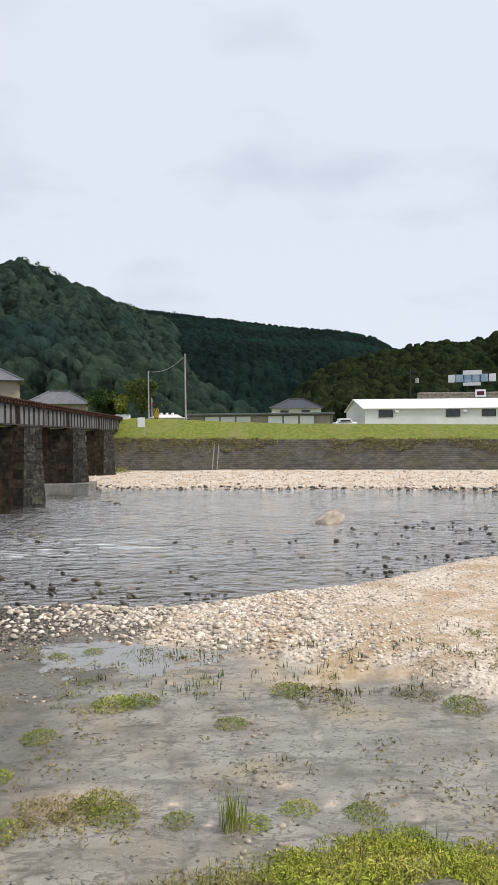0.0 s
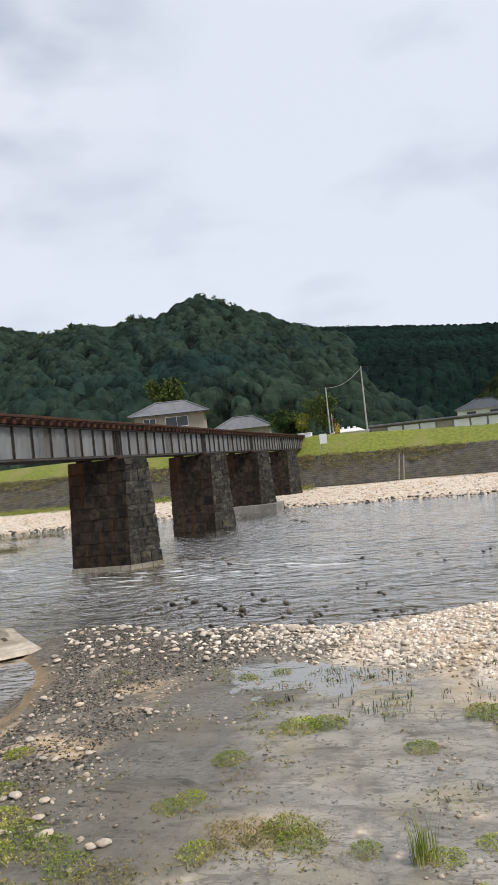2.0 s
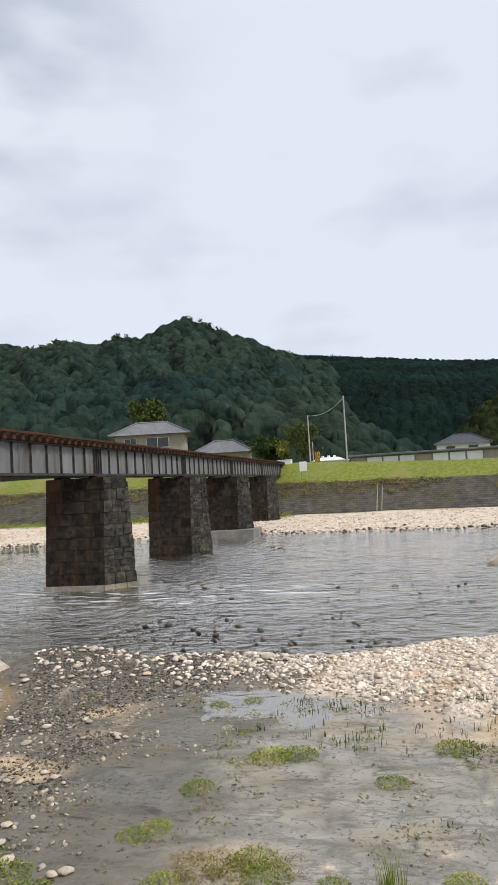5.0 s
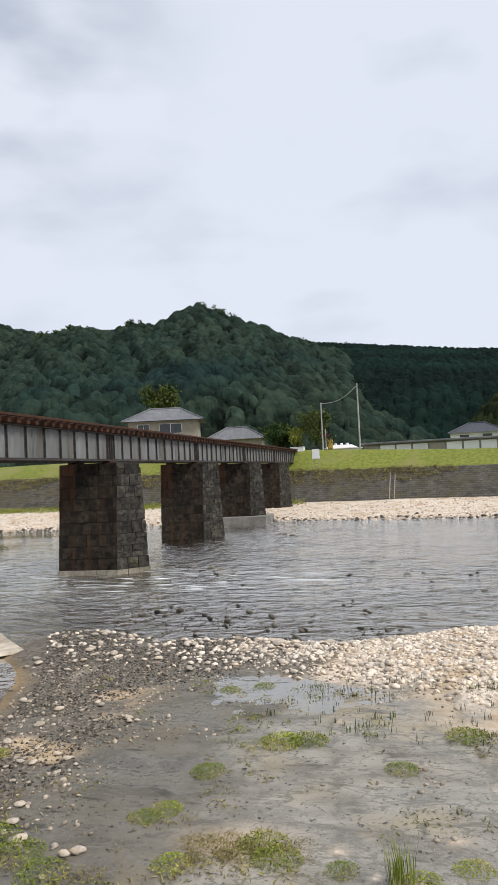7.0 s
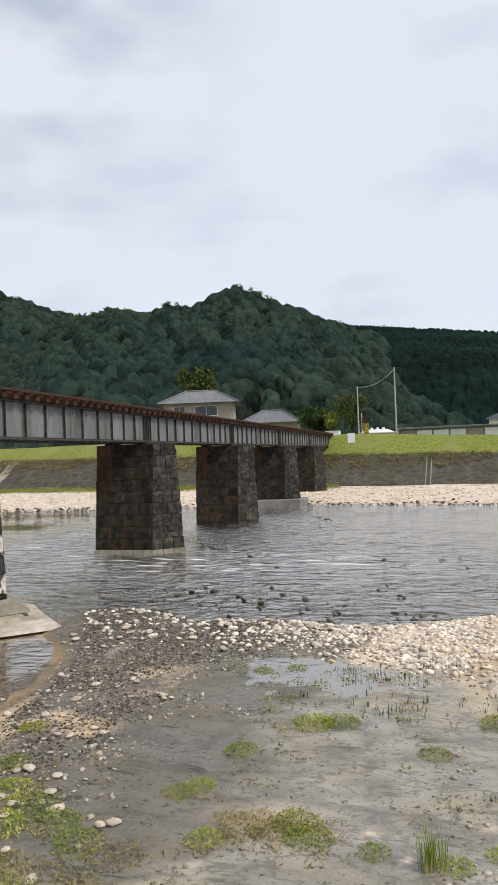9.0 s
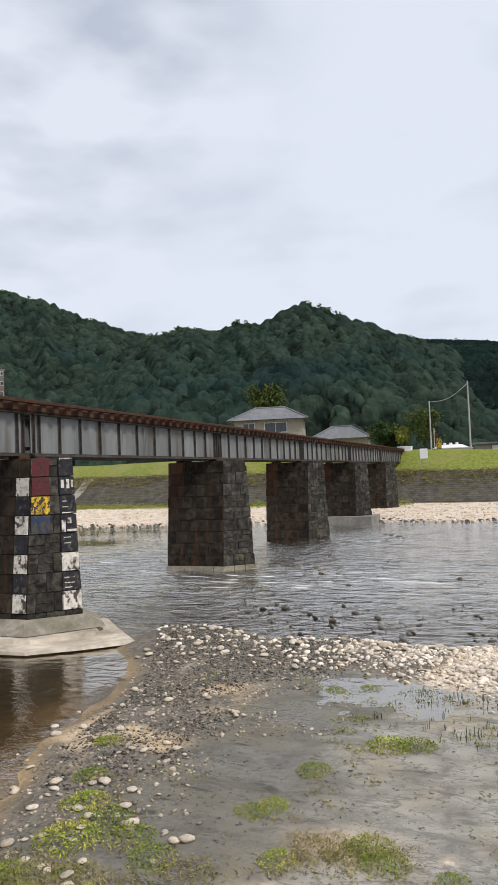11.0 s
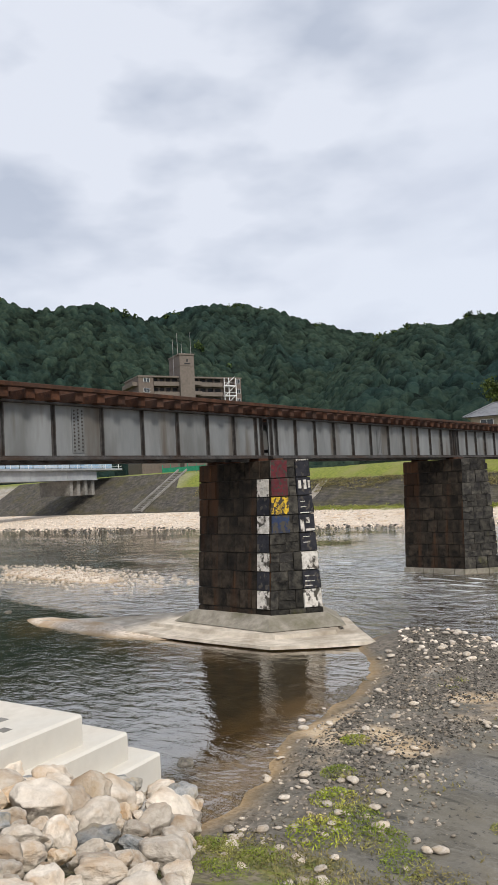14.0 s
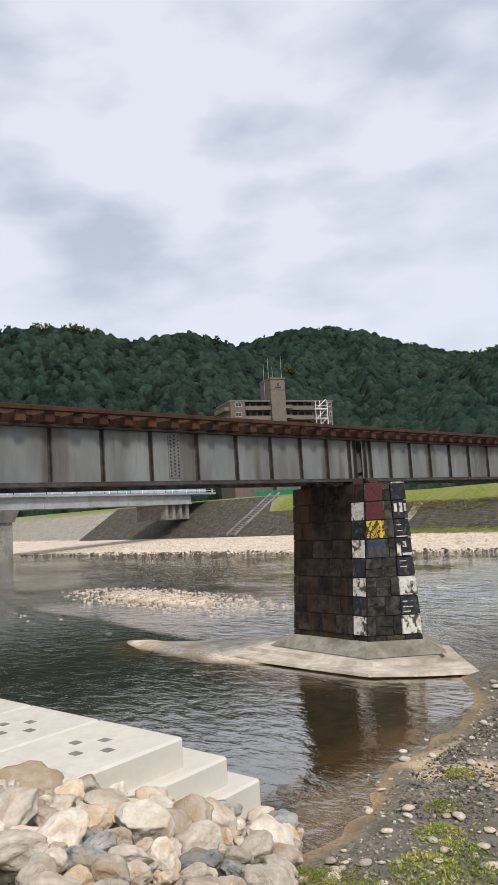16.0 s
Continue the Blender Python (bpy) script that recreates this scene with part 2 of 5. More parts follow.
def box(bm, x0, x1, y0, y1, z0, z1, bevel=0.0):
    vs = bmesh.ops.create_cube(bm, size=1.0)["verts"]
    for v in vs:
        v.co = Vector((x0 + (v.co.x + .5) * (x1 - x0), y0 + (v.co.y + .5) * (y1 - y0), z0 + (v.co.z + .5) * (z1 - z0)))
    if bevel:
        es = list({e for v in vs for e in v.link_edges})
        bmesh.ops.bevel(bm, geom=es, offset=bevel, segments=1, affect='EDGES')
    return bm


def boxes(*rows, bevel=0.0):
    bm = bmesh.new()
    for r in rows:
        box(bm, *r, bevel=bevel)
    return bm


def prism(bm, plan, z0, z1, grow=0.0):
    """A prism over a plan polygon; grow widens its foot about the plan's centre."""
    cx, cy = sum(p[0] for p in plan) / len(plan), sum(p[1] for p in plan) / len(plan)
    lo = []
    for x, y in plan:
        d = math.hypot(x - cx, y - cy) or 1
        lo.append(bm.verts.new((x + (x - cx) / d * grow, y + (y - cy) / d * grow, z0)))
    hi = [bm.verts.new((x, y, z1)) for x, y in plan]
    bm.faces.new(lo[::-1])
    bm.faces.new(hi)
    for i in range(len(plan)):
        j = (i + 1) % len(plan)
        bm.faces.new((lo[i], lo[j], hi[j], hi[i]))
    return bm


def tube(bm, a, b, r0, r1=None, sides=10):
    r1 = r0 if r1 is None else r1
    a, b = Vector(a), Vector(b)
    q = (b - a).to_track_quat('Z', 'Y')
    lo, hi = [], []
    for i in range(sides):
        w = Vector((math.cos(2 * math.pi * i / sides), math.sin(2 * math.pi * i / sides), 0))
        lo.append(bm.verts.new(a + q @ (w * r0)))
        hi.append(bm.verts.new(b + q @ (w * r1)))
    for i in range(sides):
        j = (i + 1) % sides
        bm.faces.new((lo[i], lo[j], hi[j], hi[i]))
    bm.faces.new(lo[::-1])
    bm.faces.new(hi)
    return bm


# ---- smooth value noise on arrays ----
def hash2(ix, iy, seed):
    h = (ix.astype(np.int64) * 374761393 + iy.astype(np.int64) * 668265263 + seed * 974634777) & 0x7fffffff
    h = ((h ^ (h >> 13)) * 1274126177) & 0x7fffffff
    return ((h ^ (h >> 16)) & 0xffff) / 65535.0


def vnoise(x, y, seed=0):
    ix, iy = np.floor(x), np.floor(y)
    fx, fy = x - ix, y - iy
    fx, fy = fx * fx * (3 - 2 * fx), fy * fy * (3 - 2 * fy)
    a, b = hash2(ix, iy, seed), hash2(ix + 1, iy, seed)
    c, d = hash2(ix, iy + 1, seed), hash2(ix + 1, iy + 1, seed)
    return (a * (1 - fx) + b * fx) * (1 - fy) + (c * (1 - fx) + d * fx) * fy


def fbm(x, y, seed=0, octaves=4):
    return sum(vnoise(x * 2 ** k, y * 2 ** k, seed + k) * 0.5 ** k for k in range(octaves)) / (2 - 0.5 ** (octaves - 1))


def cells(x, y, seed=0):
    """Distance to the nearest jittered point of a unit grid."""
    ix, iy = np.floor(x), np.floor(y)
    best = np.full(x.shape, 9.0)
    for dx in (-1, 0, 1):
        for dy in (-1, 0, 1):
            jx, jy = ix + dx, iy + dy
            px, py = jx + 0.15 + 0.7 * hash2(jx, jy, seed), jy + 0.15 + 0.7 * hash2(jx, jy, seed + 7)
            best = np.minimum(best, np.hypot(x - px, y - py))
    return best


def crowns(x, y, seed=0):
    """Distance to the nearest jittered grid point, and that point's own number."""
    ix, iy = np.floor(x), np.floor(y)
    best, own = np.full(x.shape, 9.0), np.zeros(x.shape)
    for dx in (-1, 0, 1):
        for dy in (-1, 0, 1):
            jx, jy = ix + dx, iy + dy
            px, py = jx + 0.12 + 0.76 * hash2(jx, jy, seed), jy + 0.12 + 0.76 * hash2(jx, jy, seed + 7)
            d = np.hypot(x - px, y - py)
            own = np.where(d < best, hash2(jx, jy, seed + 13), own)
            best = np.minimum(best, d)
    return best, own


def tint_by_crown(m, low, high):
    """Lets each crown have its own tone, by the mesh's "crown" value."""
    n, l = m.node_tree.nodes, m.node_tree.links
    p = n["Principled BSDF"]
    at = n.new("ShaderNodeAttribute")
    at.attribute_name = "crown"
    r = n.new("ShaderNodeMapRange")
    r.inputs["To Min"].default_value, r.inputs["To Max"].default_value = low, high
    l.new(at.outputs["Fac"], r.inputs["Value"])
    h = n.new("ShaderNodeHueSaturation")
    l.new(r.outputs["Result"], h.inputs["Value"])
    l.new(p.inputs["Base Color"].links[0].from_socket, h.inputs["Color"])
    l.new(h.outputs["Color"], p.inputs["Base Color"])


for forest, lo_, hi_ in ((M_FOREST, .22, 2.9), (M_FOREST_N, .2, 1.7), (M_CEDAR, .65, 1.45)):
    tint_by_crown(forest, lo_, hi_)


def step(v, a, b):
    t = np.clip((v - a) / (b - a), 0, 1)
    return t * t * (3 - 2 * t)


# ---- ground, as one sheet ----
def shore(x):       # the near shoreline
    return np.interp(x, [-40, -14, -10.6, -9.5, -8, -6.5, -4.5, -2, -.3, .8, 2.8, 5.1, 6.6, 8.2, 12, 40], [9, 12, 17.0, 18.7, 18.3, 17.4, 17.8, 17.4, 18.1, 18.9, 19.6, 21.5, 22.9, 23.9, 25.6, 30])


def inner(x):       # where the gravel bar meets the flat
    return np.interp(x, [-9, -5, -2.8, -.6, 1.5, 2.7, 3.5, 8, 20], [14.8, 14.5, 14.4, 13.6, 12.4, 11.7, 10.4, 9.0, 8.5])


def grass_edge(x):
    return np.interp(x, [-9, -6.5, -4.5, -3, -2, -1, .3, 1.4, 2.2, 5, 20], [5.2, 6.1, 6.5, 6.2, 6.0, 6.1, 6.5, 6.95, 6.6, 6.5, 6.5])


def pool_edge(y):   # x west of which the pool lies
    return np.interp(y, [4, 6.3, 7.3, 9.6, 11, 12.3, 14, 16, 18], [-5.6, -5.7, -5.6, -6.7, -6.9, -7.1, -7.7, -8.7, -9.8])


def far_foot(x):    # foot of the far revetment
    return np.interp(x, [-300, -110, -60, -13, 0, 11, 23, 80, 200], [82, 78, 80, 74.6, 74.2, 71.2, 68.5, 56, 30])


def far_water(x):
    return np.interp(x, [-300, -100, -70, -54, -41, -12.6, -1.9, 8.5, 17.5, 60, 200], [38, 50.5, 53.3, 53.9, 55, 58.9, 57, 55.0, 52.9, 42, 12])


def joints(x, y):
    """Open joints between the old bed slabs: 1 on a joint, 0 on a slab."""
    u, v = x + .16 * (y - 9.5), y - .05 * x
    du = np.abs((u / 2.05 + .04) % 1 - .5) * 2.05
    dv = np.abs((v / 2.6 + .25) % 1 - .5) * 2.6
    wob = .05 * (fbm(x * 2, y * 2, 55) - .5)
    return np.clip(1 - np.minimum(du, dv * 1.3) / (.05 + wob), 0, 1)


def wall_width(x):
    return np.interp(x, [-93, -90], [10.4, 6.2])


def ground_z(x, y):
    n1, n2 = fbm(x * 0.35, y * 0.35, 3), fbm(x * 1.6, y * 1.6, 11)
    bed = -0.30 - 0.25 * n1
    # near flat, gravel bar, bank
    sh, inn, ge, pe = shore(x), inner(x), grass_edge(x), pool_edge(y)
    flat = 0.14 + 0.07 * (n1 - .5) + 0.03 * (n2 - .5) - 0.025 * joints(x, y)
    flat = flat - (0.02 + 0.075 * (fbm(x * 1.1, y * 1.1, 5) - .3)) * step(y, 12.0, 12.9) * (1 - step(y, 14.0, 14.8)) * step(x, -4.2, -3) * (1 - step(x, -.8, .3))
    bar = step(y, inn - .6, inn + 1.2) * (1 - step(y, sh - 2.5, sh + 0.3)) * (0.16 + 0.22 * step(x, -1, 5))
    near = flat + bar + 0.05 * (n2 - .5)
    near = near + (bed - near) * step(y, sh - 0.9, sh + 1.6)
    near = near + (bed - near) * step(pe - x, -0.8, 4.2) * step(y, 4.0, 6.5)
    bank = np.clip((ge - y) * np.interp(x, [-4.5, -1], [0.31, 0.46]), 0, 2.45) + 0.06 * (n2 - .5)
    near = near + np.where(y < ge, bank, 0)
    # an islet upstream
    isl = np.hypot((x + 33) / 9.5, (y - 22.6 + (x + 33) * .1) / 2.6)
    z = np.maximum(near, bed + (0.62 * (1 - step(isl, 0.2, 1.15))))
    spit = np.hypot((x + 18.8) / 5.6, (y - 14.1) / 1.1)
    z = np.maximum(z, np.where(spit < 1.3, bed + .52 * (1 - step(spit, .3, 1.3)), -9))
    # far bank
    ff, fw = far_foot(x), far_water(x)
    beach = np.where(y < fw, (y - fw) * .12, .66 * np.clip((y - fw) / (ff - fw), 0, 1) ** .9) + 0.06 * (n1 - .5)
    high = np.interp(x, [-300, -115, -100, -70, -20, -13, -3, 4, 27, 200], [7.8, 7.8, 7.8, 6.6, 6.5, 6.45, 5.95, 5.6, 5.15, 5.1])
    ww, wh = wall_width(x), np.interp(x, [-93, -90, -63, -46, -12, 4, 26], [6.65, 3.9, 4.0, 3.9, 3.25, 3.05, 2.85])
    wall = np.clip((y - ff) / ww, 0, 1) * wh
    turf = np.clip((y - ff - ww) / 4.2, 0, 1) * np.maximum(high - .66 - wh, 0)
    far = beach + np.where(y > ff, wall + turf, 0)
    return np.where(y > fw - 3, np.maximum(far, bed), z)


def axis_steps(a, b, lo, hi, fine, growth=1.09):
    mid = list(np.arange(lo, hi, fine))
    s, v, left = fine, lo, []
    while v > a:
        s *= growth
        v -= s
        left.append(v)
    s, v, right = fine, mid[-1], []
    while v < b:
        s = min(s * growth, 60.0)
        v += s
        right.append(v)
    return np.array(left[::-1] + mid + right)


gx = axis_steps(-900, 900, -13, 8, 0.11)
gy = np.concatenate([axis_steps(-300, 27, 4, 22, 0.11)[:-1], np.arange(27.5, 66, 0.6), np.arange(66, 88, 0.35), np.array([90, 95, 105, 120, 160, 260, 500, 1200, 3000])])
GX, GY = np.meshgrid(gx, gy)
GZ = ground_z(GX, GY)


def grid_mesh(name, X, Y, Z, mat, smooth=True):
    r, c = X.shape
    v = np.stack([X, Y, Z], -1).reshape(-1, 3).astype(np.float32)
    i = (np.arange(r - 1)[:, None] * c + np.arange(c - 1)[None]).ravel()
    f = np.stack([i, i + 1, i + c + 1, i + c], 1).astype(np.int32)
    me = bpy.data.meshes.new(name)
    me.vertices.add(len(v))
    me.vertices.foreach_set("co", v.ravel())
    me.loops.add(f.size)
    me.loops.foreach_set("vertex_index", f.ravel())
    me.polygons.add(len(f))
    me.polygons.foreach_set("loop_start", np.arange(0, f.size, 4, dtype=np.int32))
    me.polygons.foreach_set("loop_total", np.full(len(f), 4, dtype=np.int32))
    me.update(calc_edges=True)
    me.materials.append(mat)
    if smooth:
        me.shade_smooth()
    return me


def zone_weights(x, y, z):
    """Share of gravel, of wet flat, of turf at a place; the rest is river bed."""
    n = fbm(x * 0.7, y * 0.7, 21)
    n2 = fbm(x * 2.3, y * 2.3, 31)
    inn, ge, sh = inner(x), grass_edge(x), shore(x)
    near = y < 40
    gravel = np.where(near, step(y + (n2 - .5) * 1.6, inn - .5, inn + .5), step(y, far_water(x) - 2, far_water(x) + .5))
    gravel = np.maximum(gravel, np.where(near, step(n2 + step(-x, 3.5, 6.5) * .5, 0.72, 0.92), 0))
    gravel = np.where(~near & (y > far_foot(x) + .3), .2, gravel)
    turf = np.where(near, 1 - step(y + (n - .5) * .8, ge - .35, ge + .2), step(y, far_foot(x) + wall_width(x) - .4, far_foot(x) + wall_width(x)))
    dry = np.where(near & (x > -12.5), step(n * .6 + step(x - (y - 12) * .2, -3.8, .4) * .5, .35, .8), 0.45)
    gravel = np.where(near & (x < -12.5) & (y > 11), 1.0, gravel)
    return gravel, turf, dry


ground_me = grid_mesh("ground", GX, GY, GZ, bpy.data.materials.new("river_ground"))
gw, tw, dw = zone_weights(GX, GY, GZ)
att = ground_me.color_attributes.new("zone", 'FLOAT_COLOR', 'POINT')
att.data.foreach_set("color", np.stack([gw, tw, dw, np.clip(joints(GX, GY), 0, 1)], -1).astype(np.float32).ravel())
sand_at = ground_me.attributes.new("sand", 'FLOAT', 'POINT')
sand_w = step(GX, -.6, 1.0) * step(GY, 11.0, 12.0) * (1 - step(GY, 14.6, 16.2)) * step(fbm(GX * 1.3, GY * 1.3, 101), .3, .55)
sand_w = np.maximum(sand_w, step(fbm(GX * 1.1, GY * 1.1, 103), .55, .68) * step(-GX, 4.6, 5.6) * (1 - step(-GX, 8, 9)) * step(GY, 7, 8) * (1 - step(GY, 12.5, 14)))
sand_w = np.maximum(sand_w, np.exp(-((GX + 2.0) / .55) ** 2 - ((GY - 7.9) / .35) ** 2))
sand_at.data.foreach_set("value", sand_w.astype(np.float32).ravel())
ground = tagged(new("ground", ground_me), "riverbank of pale gravel, wet mud and grass", "ground", kind="structure")


def ground_material(m):
    m.use_nodes = True
    n, l = m.node_tree.nodes, m.node_tree.links
    p = n["Principled BSDF"]
    geo = n.new("ShaderNodeNewGeometry")
    zone = n.new("ShaderNodeAttribute")
    zone.attribute_name = "zone"
    sep = n.new("ShaderNodeSeparateColor")
    l.new(zone.outputs["Color"], sep.inputs["Color"])
    pos = n.new("ShaderNodeSeparateXYZ")
    l.new(geo.outputs["Position"], pos.inputs["Vector"])

    def nz(s, d=5.0, stretch=None):
        t = n.new("ShaderNodeTexNoise")
        t.inputs["Scale"].default_value, t.inputs["Detail"].default_value = s, d
        if stretch:
            mp = n.new("ShaderNodeMapping")
            mp.inputs["Scale"].default_value = stretch
            l.new(geo.outputs["Position"], mp.inputs["Vector"])
            l.new(mp.outputs["Vector"], t.inputs["Vector"])
        else:
            l.new(geo.outputs["Position"], t.inputs["Vector"])
        return t.outputs["Fac"]

    def rng(v, a, b):
        r = n.new("ShaderNodeMapRange")
        r.interpolation_type = 'SMOOTHSTEP'
        r.inputs["From Min"].default_value, r.inputs["From Max"].default_value = a, b
        l.new(v, r.inputs["Value"])
        return r.outputs["Result"]

    def mix(f, a, b):
        q = n.new("ShaderNodeMixRGB")
        l.new(f, q.inputs["Fac"])
        for s, v in (("Color1", a), ("Color2", b)):
            if isinstance(v, tuple):
                q.inputs[s].default_value = (*v, 1)
            else:
                l.new(v, q.inputs[s])
        return q.outputs["Color"]

    vor = n.new("ShaderNodeTexVoronoi")
    vor.inputs["Scale"].default_value = 16.0
    l.new(geo.outputs["Position"], vor.inputs["Vector"])
    hs = n.new("ShaderNodeSeparateColor")
    l.new(vor.outputs["Color"], hs.inputs["Color"])
    grav = mix(hs.outputs["Red"], (0.46, 0.38, 0.30), (0.74, 0.645, 0.535))
    grav = mix(rng(nz(0.8), .45, .7), grav, (0.44, 0.31, 0.19))
    mud = mix(rng(nz(1.4, 10, (0.8, 1.7, 1.0)), .36, .66), (0.198, 0.182, 0.150), (0.305, 0.282, 0.236))
    mud = mix(rng(nz(0.55, 8), .50, .66), mud, (0.30, 0.255, 0.175))
    mud = mix(rng(nz(13.0, 8), .58, .70), mud, (0.055, 0.05, 0.042))
    mud = mix(rng(nz(42.0, 3), .60, .68), mud, (0.34, 0.31, 0.26))
    mud = mix(rng(nz(3.2, 9, (.5, 1.6, 1)), .56, .72), mud, (0.10, 0.093, 0.072))
    wetmud = n.new("ShaderNodeMixRGB")
    wetmud.blend_type, wetmud.inputs["Fac"].default_value = 'MULTIPLY', 1.0
    l.new(mud, wetmud.inputs["Color1"])
    wetmud.inputs["Color2"].default_value = (0.50, 0.49, 0.46, 1)
    mud = mix(rng(sep.outputs["Blue"], .0, .55), wetmud.outputs["Color"], mud)
    for scale, stretch in ((1.1, (.6, 1.5, 1)), (2.6, (.7, 1.4, 1))):
        line = nz(scale, 6, stretch)
        both = n.new("ShaderNodeMath")
        both.operation = 'MULTIPLY'
        l.new(rng(line, .478, .497), both.inputs[0])
        l.new(rng(line, .516, .497), both.inputs[1])
        mud = mix(both.outputs["Value"], mud, (0.155, 0.142, 0.115))
    mud = mix(zone.outputs["Alpha"], mud, (0.14, 0.128, 0.104))
    wetgrav = mix(hs.outputs["Green"], (0.075, 0.066, 0.053), (0.20, 0.172, 0.138))
    grav = mix(rng(sep.outputs["Blue"], .1, .45), wetgrav, grav)
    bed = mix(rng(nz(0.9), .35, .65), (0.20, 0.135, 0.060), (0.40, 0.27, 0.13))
    # the bed's colour darkens with depth, standing in for light absorbed by water
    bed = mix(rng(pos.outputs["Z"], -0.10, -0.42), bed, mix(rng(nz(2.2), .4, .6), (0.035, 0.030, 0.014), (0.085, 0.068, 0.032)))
    turf = mix(rng(nz(2.5), .35, .65), (0.115, 0.145, 0.014), (0.19, 0.205, 0.028))
    turf = mix(rng(nz(0.22), .5, .72), turf, (0.19, 0.185, 0.05))
    sandy = n.new("ShaderNodeAttribute")
    sandy.attribute_name = "sand"
    sand = mix(rng(nz(5.0, 8), .4, .62), (0.40, 0.29, 0.17), (0.52, 0.41, 0.28))
    col = mix(sep.outputs["Red"], mud, grav)
    col = mix(sandy.outputs["Fac"], col, sand)
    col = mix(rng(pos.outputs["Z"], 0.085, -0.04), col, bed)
    earthy = n.new("ShaderNodeMath")
    earthy.operation = 'MULTIPLY'
    l.new(rng(nz(1.9, 9), .32, .48), earthy.inputs[0])
    l.new(rng(pos.outputs["Y"], 40.0, 30.0), earthy.inputs[1])
    turf = mix(earthy.outputs["Value"], turf, mix(rng(nz(14.0, 6), .4, .6), (0.10, 0.085, 0.055), (0.20, 0.17, 0.115)))
    col = mix(sep.outputs["Green"], col, turf)
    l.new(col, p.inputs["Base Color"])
    # wet film on the flat: gloss by broad noise
    wet = rng(nz(0.6, 8, (0.6, 1.4, 1)), .42, .58)
    inv = n.new("ShaderNodeMath")
    inv.operation = 'MULTIPLY_ADD'
    l.new(wet, inv.inputs[0])
    inv.inputs[1].default_value, inv.inputs[2].default_value = -0.42, 0.66
    mr = n.new("ShaderNodeMixRGB")
    mx = n.new("ShaderNodeMath")
    mx.operation = 'MAXIMUM'
    l.new(sep.outputs["Red"], mx.inputs[0])
    l.new(sep.outputs["Green"], mx.inputs[1])
    l.new(mx.outputs["Value"], mr.inputs["Fac"])
    l.new(inv.outputs["Value"], mr.inputs["Color1"])
    mr.inputs["Color2"].default_value = (0.92, 0.92, 0.92, 1)
    l.new(mr.outputs["Color"], p.inputs["Roughness"])
    bp = n.new("ShaderNodeBump")
    bp.inputs["Strength"].default_value, bp.inputs["Distance"].default_value = 0.5, 0.04
    hm = n.new("ShaderNodeMath")
    hm.operation = 'MULTIPLY_ADD'
    l.new(vor.outputs["Distance"], hm.inputs[0])
    l.new(sep.outputs["Red"], hm.inputs[1])
    l.new(nz(11.0, 10), hm.inputs[2])
    l.new(hm.outputs["Value"], bp.inputs["Height"])
    l.new(bp.outputs["Normal"], p.inputs["Normal"])


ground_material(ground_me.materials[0])


